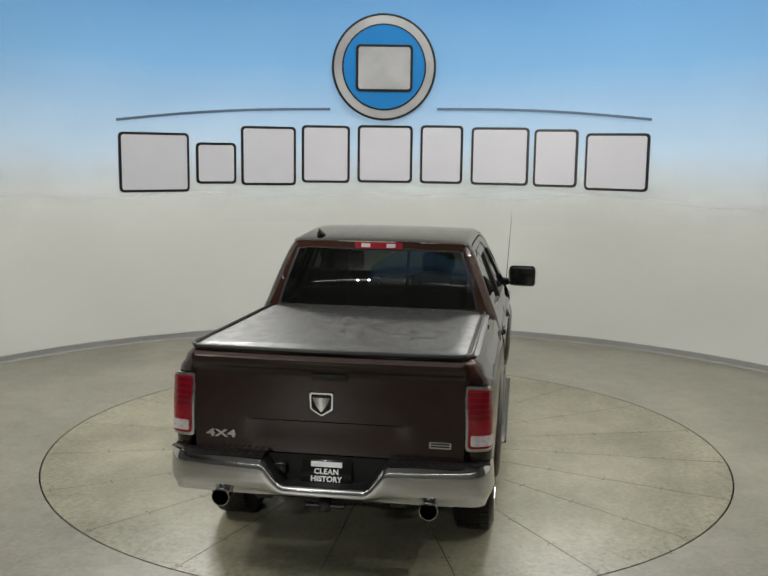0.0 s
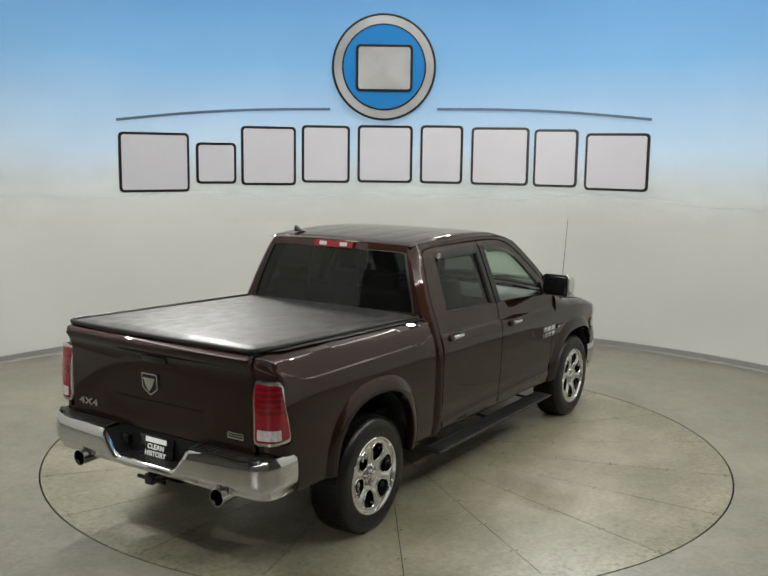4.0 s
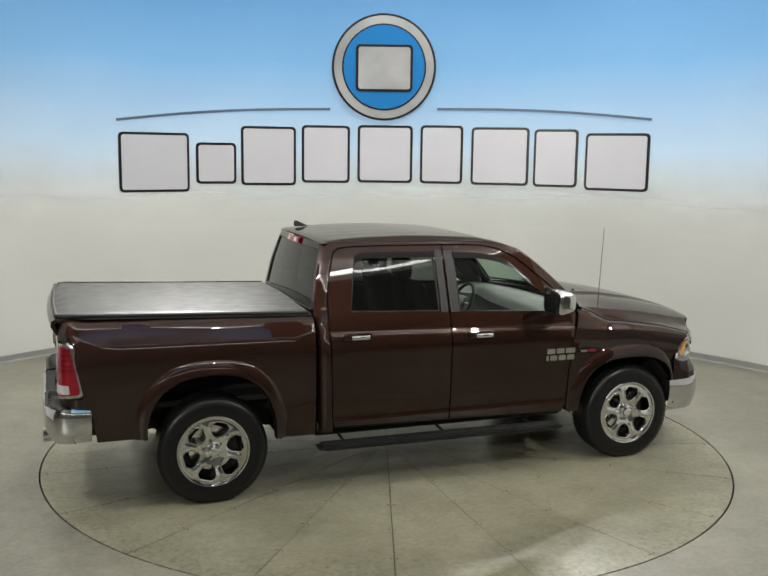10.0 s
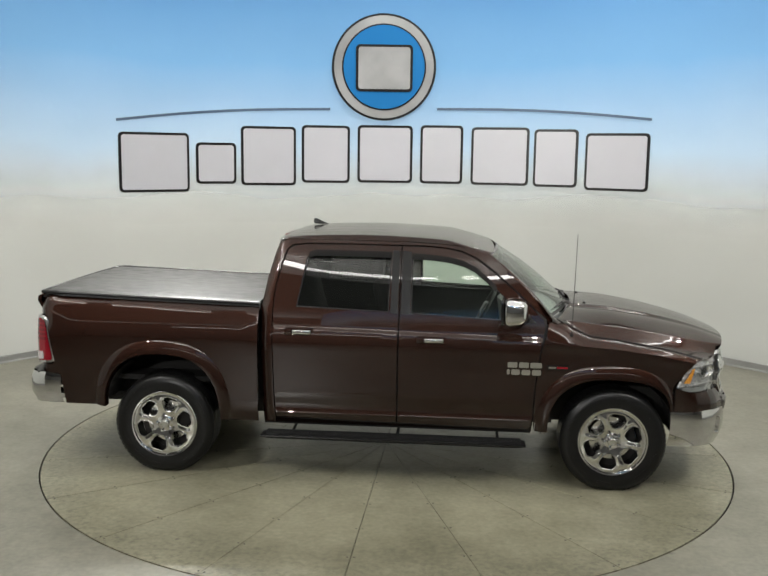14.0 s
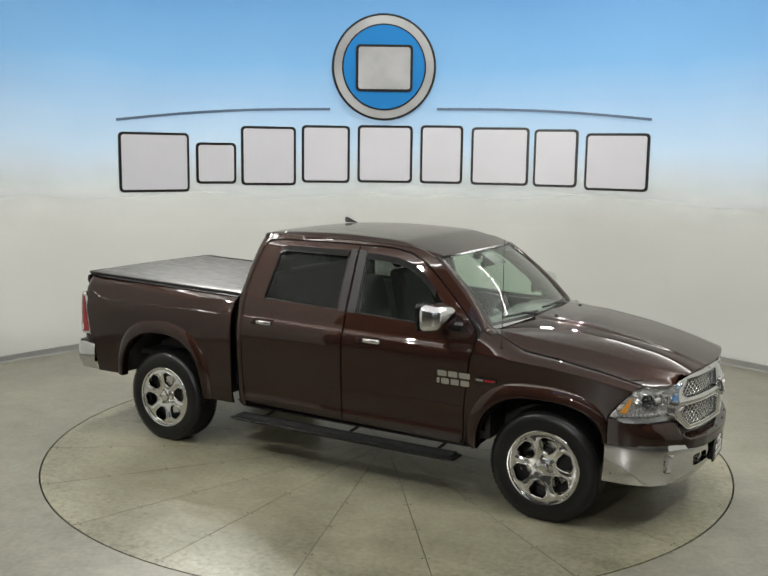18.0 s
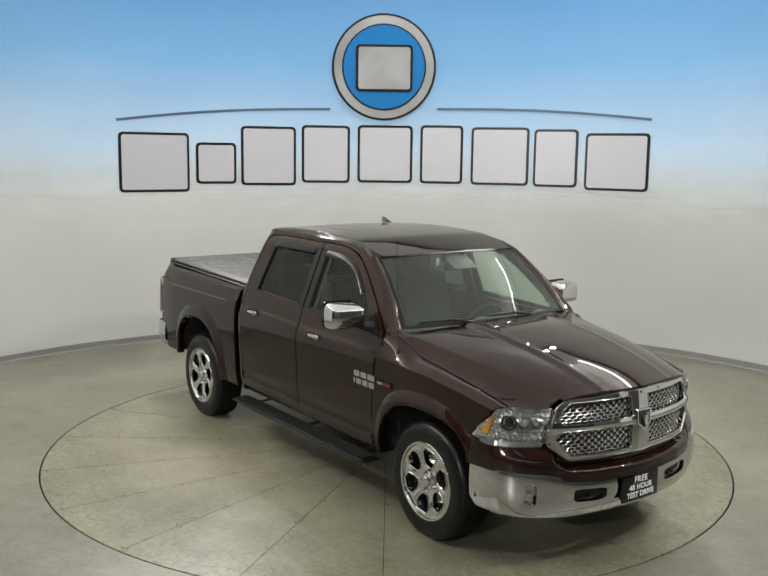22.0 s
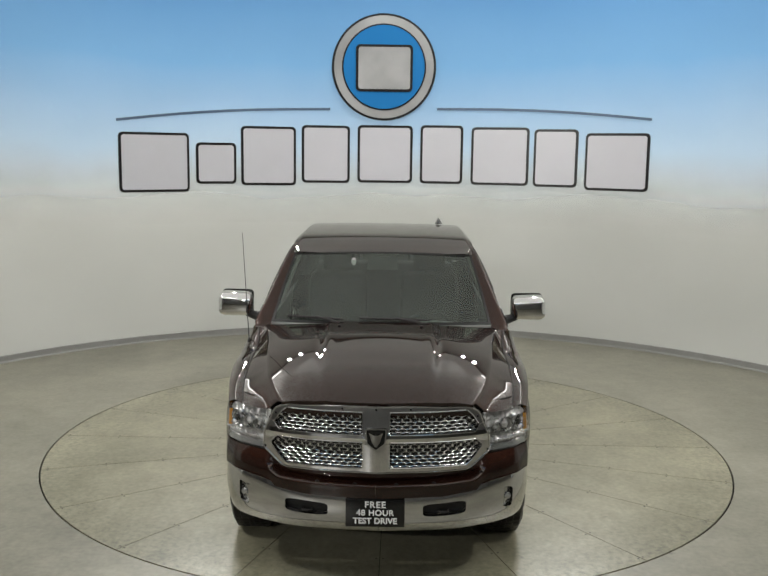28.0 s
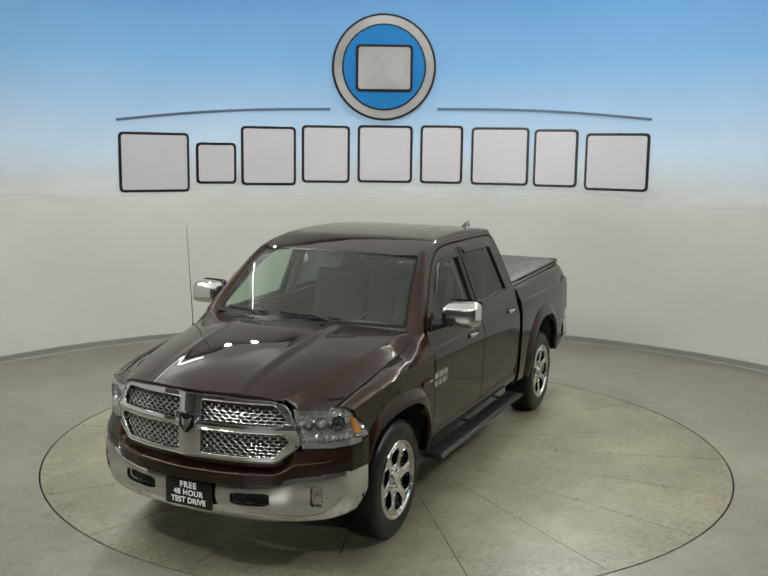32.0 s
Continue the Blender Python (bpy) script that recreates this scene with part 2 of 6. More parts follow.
SIGNWHITE = plain("sign_white", (0.70, 0.69, 0.72), 0.35, grain=0.05, scale=2)
SIGNBLACK = plain("sign_black", (0.010, 0.009, 0.009), 0.35)
SIGNBLUE = plain("sign_blue", (0.0, 0.19, 0.50), 0.7, grain=0.06, scale=1.5)
SIGNSILVER = plain("sign_silver", (0.42, 0.42, 0.41), 0.35, grain=0.5, scale=1.6)
SIGNLINE = plain("sign_line", (0.10, 0.15, 0.24), 0.5)


# ---- mesh helpers ----
def smooth(a, b, x):
    t = min(1.0, max(0.0, (x - a) / (b - a)))
    return t * t * (3 - 2 * t)


def interp(x, pairs):
    return float(np.interp(x, [p[0] for p in pairs], [p[1] for p in pairs]))


_tables = {}


def sinterp(x, pairs, k=29):
    """Smooth curve through pairs, rising in x; k sets how far it is smoothed."""
    if (pairs, k) not in _tables:
        xs, ys = [p[0] for p in pairs], [p[1] for p in pairs]
        d = (xs[-1] - xs[0]) * 0.12
        gx = np.linspace(xs[0] - d, xs[-1] + d, 500)
        gy = np.interp(gx, xs, ys)
        lo, hi = gx < xs[0], gx > xs[-1]
        gy[lo] = ys[0] + (gx[lo] - xs[0]) * (ys[1] - ys[0]) / (xs[1] - xs[0])
        gy[hi] = ys[-1] + (gx[hi] - xs[-1]) * (ys[-1] - ys[-2]) / (xs[-1] - xs[-2])
        for _ in range(3):
            gy = np.convolve(np.pad(gy, k // 2, mode="reflect", reflect_type="odd"), np.ones(k) / k, "valid")
        _tables[(pairs, k)] = (gx, gy)
    return float(np.interp(x, *_tables[(pairs, k)]))


def grid(fn, nu, nv, close_u=False, bm=None, flip=False):
    """A sheet of nu x nv quads through fn(u, v), u and v from 0 to 1."""
    bm = bm or bmesh.new()
    rows = [[bm.verts.new(fn(i / nu, j / nv)) for j in range(nv + 1)] for i in range(nu + (0 if close_u else 1))]
    k = len(rows)
    for i in range(nu):
        for j in range(nv):
            f = (rows[i][j], rows[(i + 1) % k][j], rows[(i + 1) % k][j + 1], rows[i][j + 1])
            bm.faces.new(f[::-1] if flip else f)
    return bm


def box(x0, x1, y0, y1, z0, z1, bevel=0.0, bm=None, seg=2):
    b = bmesh.new()
    bmesh.ops.create_cube(b, size=1)
    for v in b.verts:
        v.co = ((x0 + x1) / 2 + v.co.x * (x1 - x0), (y0 + y1) / 2 + v.co.y * (y1 - y0), (z0 + z1) / 2 + v.co.z * (z1 - z0))
    if bevel:
        bmesh.ops.bevel(b, geom=b.edges[:], offset=bevel, segments=seg, affect="EDGES", profile=0.5)
    return merge(bm, b)


def merge(bm, other):
    if bm is None:
        return other
    me = bpy.data.meshes.new("scratch")
    other.to_mesh(me)
    other.free()
    bm.from_mesh(me)
    bpy.data.meshes.remove(me)
    return bm


def glow(name, color, strength):
    m, n, l, b = material(name)
    b.inputs["Emission Color"].default_value = (*color, 1)
    b.inputs["Emission Strength"].default_value = strength
    return m


def tube(points, r, n=10, bm=None, cap=True):
    """A round bar along points."""
    b = bmesh.new()
    pts = [Vector(p) for p in points]
    rr = r if isinstance(r, (list, tuple)) else [r] * len(pts)
    rings, side = [], None
    for i, p in enumerate(pts):
        d = (pts[min(i + 1, len(pts) - 1)] - pts[max(i - 1, 0)]).normalized()
        if side is None:
            side = d.orthogonal().normalized()
        side = (side - d * side.dot(d)).normalized()
        up = d.cross(side)
        rings.append([b.verts.new(p + rr[i] * (math.cos(6.28318 * k / n) * side + math.sin(6.28318 * k / n) * up)) for k in range(n)])
    for a, c in zip(rings, rings[1:]):
        for k in range(n):
            b.faces.new((a[k], a[(k + 1) % n], c[(k + 1) % n], c[k]))
    if cap:
        b.faces.new(rings[0][::-1])
        b.faces.new(rings[-1])
    return merge(bm, b)


def spin(profile, n=48, bm=None, center=(0, 0, 0), axis="y"):
    """A body of revolution: profile of (radius, along)."""
    b = bmesh.new()
    rings = []
    for r, h in profile:
        ring = []
        for k in range(n):
            a = 2 * math.pi * k / n
            c, s = r * math.cos(a), r * math.sin(a)
            p = {"y": (c, h, s), "z": (c, s, h), "x": (h, c, s)}[axis]
            ring.append(b.verts.new(Vector(p) + Vector(center)))
        rings.append(ring)
    for a, c in zip(rings, rings[1:]):
        for k in range(n):
            b.faces.new((a[k], a[(k + 1) % n], c[(k + 1) % n], c[k]))
    bmesh.ops.recalc_face_normals(b, faces=b.faces)
    return merge(bm, b)


def inside(poly, pts):
    p, q = np.asarray(poly), np.asarray(pts)
    res = np.zeros(len(q), bool)
    j = len(p) - 1
    for i in range(len(p)):
        a, b = p[i], p[j]
        cross = (a[1] > q[:, 1]) != (b[1] > q[:, 1])
        with np.errstate(divide="ignore", invalid="ignore"):
            xi = (b[0] - a[0]) * (q[:, 1] - a[1]) / (b[1] - a[1]) + a[0]
        res ^= cross & (q[:, 0] < xi)
        j = i
    return res


def dense(poly, step):
    out = []
    for a, b in zip(poly, poly[1:] + poly[:1]):
        k = max(1, int(math.hypot(b[0] - a[0], b[1] - a[1]) / step))
        out += [(a[0] + (b[0] - a[0]) * i / k, a[1] + (b[1] - a[1]) * i / k) for i in range(k)]
    return out


def sheet(outline, fn, step=0.05, holes=(), inward=(0, 0.02, 0), rim=True, flip=False, lines=()):
    """A panel: a flat outline with holes, filled with small triangles and bent by fn(u, v), with a turned-in edge."""
    loops = [dense(list(outline), step)] + [dense(list(h), step) for h in holes]
    pts, edges = [], []
    for lp in loops:
        k = len(pts)
        pts += lp
        edges += [(k + i, k + (i + 1) % len(lp)) for i in range(len(lp))]
    for ln in lines:                 # creases: rows of points that the triangles follow
        ln = dense(list(ln), step)[: -max(1, int(math.hypot(ln[0][0] - ln[-1][0], ln[0][1] - ln[-1][1]) / step))] + [tuple(ln[-1])]
        k = len(pts)
        pts += ln
        edges += [(k + i, k + i + 1) for i in range(len(ln) - 1)]
    bnd = np.array(pts)
    lo, hi = bnd.min(0), bnd.max(0)
    gx, gy = np.meshgrid(np.arange(lo[0] + step / 2, hi[0], step), np.arange(lo[1] + step / 2, hi[1], step))
    cand = np.stack([gx.ravel(), gy.ravel()], 1)
    keep = inside(loops[0], cand)
    for h in loops[1:]:
        keep &= ~inside(h, cand)
    cand = cand[keep]
    if len(cand):
        d = np.sqrt(((cand[:, None, :] - bnd[None]) ** 2).sum(2)).min(1)
        cand = cand[d > step * 0.45]
    allp = [Vector(p) for p in pts] + [Vector(p) for p in cand]
    vs, es, fs, *_ = delaunay_2d_cdt(allp, edges, [], 0, 1e-6)
    cen = np.array([np.mean([vs[i] for i in f], axis=0) for f in fs])
    ok = inside(loops[0], cen)
    for h in loops[1:]:
        ok &= ~inside(h, cen)
    bm = bmesh.new()
    bv = [bm.verts.new(fn(v[0], v[1])) for v in vs]
    for f, k in zip(fs, ok):
        if k:
            try:
                bm.faces.new([bv[i] for i in f])
            except ValueError:
                pass
    bmesh.ops.delete(bm, geom=[v for v in bm.verts if not v.link_faces], context="VERTS")
    if flip:
        bmesh.ops.reverse_faces(bm, faces=bm.faces)
    if rim:
        turn = {}
        iw = Vector(inward)
        for e in [e for e in bm.edges if len(e.link_faces) == 1]:
            f = e.link_faces[0]
            a, b = e.verts
            for lp in f.loops:
                if lp.edge == e:
                    a, b = lp.vert, lp.link_loop_next.vert
            for v in (a, b):
                if v not in turn:
                    turn[v] = bm.verts.new(v.co + iw)
            bm.faces.new((b, a, turn[a], turn[b]))
    return bm


def mirrored(bm):
    b = bm.copy()
    for v in b.verts:
        v.co.y = -v.co.y
    bmesh.ops.reverse_faces(b, faces=b.faces)
    return b


def link(name, bm, mat, parent=None, label="", at=(0, 0, 0), angle=35):
    me = bpy.data.meshes.new(name)
    bm.to_mesh(me)
    bm.free()
    me.materials.append(mat)
    me.shade_smooth()
    me.set_sharp_from_angle(angle=radians(angle))
    ob = new(name, me)
    ob.location = at
    if parent:
        ob.parent = parent
    if label:
        ob["label"] = label
    return ob


def lettering(text, size, mat, name, parent, m, spread=1.0, bold=0.0, depth=0.002):
    """Flat raised letters at the pose m in the parent's space."""
    cu = bpy.data.curves.new(name, "FONT")
    cu.body, cu.size, cu.align_x, cu.align_y = text, size, "CENTER", "CENTER"
    cu.offset, cu.extrude, cu.space_character = bold, depth, spread
    tmp = new("scratch", cu)
    bpy.context.view_layer.update()
    me = bpy.data.meshes.new_from_object(tmp.evaluated_get(bpy.context.evaluated_depsgraph_get()))
    bpy.data.objects.remove(tmp)
    me.materials.clear()
    me.materials.append(mat)
    ob = new(name, me)
    ob.parent = parent
    ob.matrix_basis = m
    return ob


# ---- the studio ----
WR, WY, WTOP = 5.816, -0.611, 5.3     # curved wall: radius, centre, height


def on_wall(az, z, proud=0.0):
    a = radians(az)
    return Vector(((WR - proud) * math.sin(a), WY + (WR - proud) * math.cos(a), z))


def curved_wall():
    n, a0, a1 = 96, -118, 118
    bm = bmesh.new()
    rings = []
    for i in range(n + 1):
        az = a0 + (a1 - a0) * i / n
        rings.append([bm.verts.new(on_wall(az, 0)), bm.verts.new(on_wall(az, WTOP)), bm.verts.new(on_wall(az, WTOP, -0.15)), bm.verts.new(on_wall(az, 0, -0.15))])
    for p, q in zip(rings, rings[1:]):
        for k in range(4):
            bm.faces.new((p[k], q[k], q[(k + 1) % 4], p[(k + 1) % 4]))
    bm.faces.new(rings[0][::-1])
    bm.faces.new(rings[-1])
    bmesh.ops.recalc_face_normals(bm, faces=bm.faces)
    ob = link("wall_curved", bm, WALL)
    tagged(ob, "plain curved grey-white painted studio wall", "wall", kind="structure")


def wall_base():
    n, a0, a1 = 96, -117.5, 117.5
    bm = bmesh.new()
    rings = []
    prof = ((0.0035, 0.0), (0.022, 0.0), (0.020, 0.012), (0.012, 0.02), (0.011, 0.085), (0.004, 0.092))
    for i in range(n + 1):
        az = a0 + (a1 - a0) * i / n
        rings.append([bm.verts.new(on_wall(az, z, d)) for d, z in prof])
    for p, q in zip(rings, rings[1:]):
        for k in range(len(prof) - 1):
            bm.faces.new((p[k], q[k], q[k + 1], p[k + 1]))
    bmesh.ops.recalc_face_normals(bm, faces=bm.faces)
    tagged(link("baseboard", bm, BASE), "grey vinyl base strip along the curved wall", "baseboard", kind="structure")


TR = 2.964     # turntable radius


def floor_sheet():
    bm = bmesh.new()
    n = 128
    inner = [bm.verts.new((TR * math.cos(2 * math.pi * k / n), TR * math.sin(2 * math.pi * k / n), 0)) for k in range(n)]
    low = [bm.verts.new((v.co.x, v.co.y, -0.06)) for v in inner]
    outer = [bm.verts.new((14.5 * math.cos(2 * math.pi * k / n), -3.0 + 14.5 * math.sin(2 * math.pi * k / n), 0)) for k in range(n)]
    for k in range(n):
        j = (k + 1) % n
        bm.faces.new((inner[k], outer[k], outer[j], inner[j]))
        bm.faces.new((inner[j], low[j], low[k], inner[k]))
    tagged(link("floor", bm, FLOOR), "smooth grey-beige sealed concrete studio floor", "floor", kind="structure")
    bm = spin([(0.001, -0.062), (TR + 0.05, -0.062)], 96, axis="z")
    tagged(link("floor_pit", bm, GAP), "dark pit under the turntable", "floor", kind="structure")


def room():
    x, y0, y1 = 9.0, -12.0, 6.0
    for name, b in (("wall_south", box(-x, x, y0 - 0.2, y0, 0, WTOP)), ("wall_east", box(x, x + 0.2, y0, y1, 0, WTOP)),
                    ("wall_west", box(-x - 0.2, -x, y0, y1, 0, WTOP)), ("wall_north", box(-x, x, y1, y1 + 0.2, 0, WTOP))):
        tagged(link(name, b, SOUTHWALL if name == "wall_south" else BACKWALL), "plain grey hall wall", "wall", kind="structure")
    tagged(link("ceiling", box(-x, x, y0, y1, WTOP, WTOP + 0.2), HALLCEIL), "plain dark hall ceiling", "ceiling", kind="structure")


def turntable():
    top = new("turntable")
    tagged(top, "round concrete-clad car turntable set flush in the floor", "turntable")
    for node in PLATE.node_tree.nodes:        # one cast slab: its pattern runs on across the joints
        if node.type == "TEX_COORD":
            node.object = top
    n, a0, gap, r1 = 20, -0.4, 0.0024, TR - 0.014
    bm = bmesh.new()
    # one wedge plate between two joints
    k = 10
    half = math.pi / n
    rim = []
    rim0 = math.asin(gap / r1)
    for i in range(k + 1):
        a = -half + rim0 + (2 * half - 2 * rim0) * i / k
        rim.append((r1 * math.cos(a), r1 * math.sin(a)))
    tip = (gap / math.sin(half), 0)
    ring = [tip] + rim
    t = [bm.verts.new((*p, 0)) for p in ring]
    lo = [bm.verts.new((*p, -0.012)) for p in ring]
    for i in range(1, len(ring) - 1):
        bm.faces.new((t[0], t[i], t[i + 1]))
    for i in range(len(ring)):
        j = (i + 1) % len(ring)
        bm.faces.new((t[i], lo[i], lo[j], t[j]))
    wedge = link("plate", bm, PLATE, top)
    bolt = None
    for i in range(n):
        ang = radians(a0 + 18 * i + 9)
        ob = wedge if i == 0 else new("plate", wedge.data)
        ob.parent = top
        ob.rotation_euler.z = ang
    # bolt heads in pairs along the joints
    bb = bmesh.new()
    bmesh.ops.create_cone(bb, cap_ends=True, segments=8, radius1=0.0075, radius2=0.006, depth=0.002)
    first = link("bolt", bb, BOLT, top)
    made = 0
    for i in range(n):
        for r in (1.06, 1.52, 1.98, 2.44, 2.90):
            for s in (-1, 1):
                ang = radians(a0 + 18 * i)
                ob = first if made == 0 else new("bolt", first.data)
                made += 1
                ob.parent = top
                ob.location = (r * math.cos(ang) - s * 0.022 * math.sin(ang), r * math.sin(ang) + s * 0.022 * math.cos(ang), 0.0012)
    link("turntable_deck", spin([(0.001, -0.013), (TR - 0.02, -0.013), (TR - 0.02, -0.05)], 96, axis="z"), GAP, top)
    return top


# ---- the overlay's sign, built on the wall's curve ----
def wall_block(az0, az1, z0, z1, d0, d1, corner=0.06, bm=None, lean=0.0):
    """A rounded block that follows the wall's curve."""
    k, pts = 5, []
    w = radians(az1 - az0) * WR
    h = z1 - z0
    for cx, cy, s in ((w - corner, corner, -90), (w - corner, h - corner, 0), (corner, h - corner, 90), (corner, corner, 180)):
        for i in range(k + 1):
            a = radians(s + 90 * i / k)
            pts.append((cx + corner * math.cos(a), cy + corner * math.sin(a)))
    b = sheet(pts, lambda u, v: on_wall(az0 + math.degrees(u / WR), z0 + v + lean * u, d1), 0.12, rim=False)
    for f in b.faces:
        f.normal_update()
    iw = {}
    for e in [e for e in b.edges if len(e.link_faces) == 1]:
        for lp in e.link_faces[0].loops:
            if lp.edge == e:
                p, q = lp.vert, lp.link_loop_next.vert
        for v in (p, q):
            if v not in iw:
                r = Vector((v.co.x, v.co.y - WY, 0)).normalized() * (d1 - d0)
                iw[v] = b.verts.new(v.co + r)
        b.faces.new((q, p, iw[p], iw[q]))
    bmesh.ops.recalc_face_normals(b, faces=b.faces)
    return merge(bm, b)


def wall_disc(az, z, r, d0, d1):
    pts = [(r * math.cos(2 * math.pi * i / 64), r * math.sin(2 * math.pi * i / 64)) for i in range(64)]
    b = sheet(pts, lambda u, v: on_wall(az + math.degrees(u / WR), z + v, d1), 0.12, rim=False)
    ring = [e for e in b.edges if len(e.link_faces) == 1]
    iw = {}
    for e in ring:
        for lp in e.link_faces[0].loops:
            if lp.edge == e:
                p, q = lp.vert, lp.link_loop_next.vert
        for v in (p, q):
            if v not in iw:
                iw[v] = b.verts.new(v.co + Vector((v.co.x, v.co.y - WY, 0)).normalized() * (d1 - d0))
        b.faces.new((q, p, iw[p], iw[q]))
    bmesh.ops.recalc_face_normals(b, faces=b.faces)
    return b


HANG, HANG_AT = 0.30, (0.0, -5.662, 1.824)     # the wall's curve at three tenths of its size, shrunk towards the camera's eye to fit its view


def overlay_banner():
    """A curved sheer banner added for the sky overlay, in front of the turntable, with an added rail and wires."""
    top = new("overlay_banner")
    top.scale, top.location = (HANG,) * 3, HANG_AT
    tagged(top, "stand-in for the blue sky overlay, hung before the camera", "banner")
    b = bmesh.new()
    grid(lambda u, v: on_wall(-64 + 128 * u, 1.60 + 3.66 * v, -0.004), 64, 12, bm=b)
    link("banner_cloth", b, SHEER, top, "sheer blue cloth in place of the overlay")
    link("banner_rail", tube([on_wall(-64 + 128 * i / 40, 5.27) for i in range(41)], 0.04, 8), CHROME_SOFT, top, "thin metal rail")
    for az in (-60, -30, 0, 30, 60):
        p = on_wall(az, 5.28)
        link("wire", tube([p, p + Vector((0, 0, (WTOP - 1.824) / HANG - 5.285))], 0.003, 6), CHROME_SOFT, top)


# the overlay's blocks and emblem, shrunk towards the camera along with the banner
def overlay_sign():
    top = new("overlay_sign")
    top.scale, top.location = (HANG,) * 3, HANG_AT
    tagged(top, "overlay's white block sign with round blue emblem, hung before the camera", "sign")
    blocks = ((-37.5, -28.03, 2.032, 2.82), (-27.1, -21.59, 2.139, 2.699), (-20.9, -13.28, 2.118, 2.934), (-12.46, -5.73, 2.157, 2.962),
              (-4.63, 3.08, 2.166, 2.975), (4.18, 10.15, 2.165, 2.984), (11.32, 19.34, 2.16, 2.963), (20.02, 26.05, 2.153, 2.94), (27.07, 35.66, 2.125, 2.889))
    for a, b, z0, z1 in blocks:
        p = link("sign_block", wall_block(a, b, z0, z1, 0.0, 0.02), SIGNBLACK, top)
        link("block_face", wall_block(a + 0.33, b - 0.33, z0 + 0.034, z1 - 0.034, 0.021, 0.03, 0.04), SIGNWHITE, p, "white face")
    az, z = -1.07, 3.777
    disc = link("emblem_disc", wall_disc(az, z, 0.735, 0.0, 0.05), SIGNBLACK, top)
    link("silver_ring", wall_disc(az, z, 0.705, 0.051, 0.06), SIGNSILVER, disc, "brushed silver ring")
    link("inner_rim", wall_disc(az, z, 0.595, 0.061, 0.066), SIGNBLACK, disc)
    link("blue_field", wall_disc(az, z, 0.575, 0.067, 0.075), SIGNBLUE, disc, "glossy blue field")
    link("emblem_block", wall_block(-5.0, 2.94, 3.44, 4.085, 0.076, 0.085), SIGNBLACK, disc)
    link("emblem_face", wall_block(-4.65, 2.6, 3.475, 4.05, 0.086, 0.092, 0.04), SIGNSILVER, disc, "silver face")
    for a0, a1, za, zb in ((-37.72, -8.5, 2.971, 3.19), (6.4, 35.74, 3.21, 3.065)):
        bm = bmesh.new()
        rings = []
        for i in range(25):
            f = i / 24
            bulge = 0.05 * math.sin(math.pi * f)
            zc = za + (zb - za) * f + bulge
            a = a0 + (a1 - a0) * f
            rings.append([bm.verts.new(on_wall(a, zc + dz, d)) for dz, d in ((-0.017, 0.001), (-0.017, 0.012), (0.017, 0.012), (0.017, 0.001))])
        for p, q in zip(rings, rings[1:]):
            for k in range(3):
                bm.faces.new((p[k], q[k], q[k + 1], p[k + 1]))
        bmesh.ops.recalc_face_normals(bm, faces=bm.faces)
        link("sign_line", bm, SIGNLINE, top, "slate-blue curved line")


def light_strip():
    """A thin tube of light round the edge of the ceiling panel, open on the side of the sign."""
    prof = ((4.86, 4.90), (4.80, 4.90), (4.80, 4.94), (4.86, 4.94))
    for a0, a1 in ((42, 116), (118, 178), (182, 242), (244, 318)):
        bm = bmesh.new()
        n = 32
        rings = []
        for i in range(n + 1):
            a = radians(a0 + (a1 - a0) * i / n)
            rings.append([bm.verts.new((r * math.sin(a), WY + r * math.cos(a), z)) for r, z in prof])
        for p, q in zip(rings, rings[1:]):
            for k in range(4):
                bm.faces.new((p[k], q[k], q[(k + 1) % 4], p[(k + 1) % 4]))
        bm.faces.new(rings[0])
        bm.faces.new(rings[-1][::-1])
        bmesh.ops.recalc_face_normals(bm, faces=bm.faces)
        tagged(link("light_strip", bm, STRIP_GLOW), "thin white glowing light strip above the wall", "light", kind="structure")


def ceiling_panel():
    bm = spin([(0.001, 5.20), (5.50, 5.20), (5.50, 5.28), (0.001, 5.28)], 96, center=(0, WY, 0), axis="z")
    tagged(link("ceiling_panel", bm, CEILING_GLOW), "round white ceiling over the turntable, unseen, with added glow", "ceiling", kind="structure")


STRIP_GLOW = glow("strip_glow", (1, 0.985, 0.95), 21.0)
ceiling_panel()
light_strip()
tagged(link("light_strip", box(-6.5, 6.5, -11.98, -11.93, 4.62, 4.68), glow("rear_strip_glow", (1, 0.985, 0.95), 8.0)), "thin white glowing light strip on the rear wall", "light", kind="structure")
curved_wall()
wall_base()
floor_sheet()
room()
TABLE = turntable()
overlay_banner()
overlay_sign()


# ---- the pickup truck ----
CX, CY = -0.063, 0.043          # the turntable's axis in the truck's own space
OFF = (-CX, -CY, 0.0)
TRUCK = new("pickup_truck")
tagged(TRUCK, "dark brown metallic crew-cab pickup with chrome trim on the turntable", "pickup truck")


def face_outward(bm):
    """Turn a panel's faces away from the truck's long axis."""
    total = 0.0
    for f in bm.faces:
        f.normal_update()
        c = f.calc_center_median()
        d = c - Vector((max(-2.2, min(2.0, c.x)), 0, 0.9))
        total += d.dot(f.normal) * f.calc_area()
    if total < 0:
        bmesh.ops.reverse_faces(bm, faces=bm.faces)


def tpart(name, bm, mat, parent=None, label="", angle=35):
    if mat in OUTWARD:
        face_outward(bm)
    return link(name, bm, mat, parent or TRUCK, label, (0, 0, 0) if parent else OFF, angle)


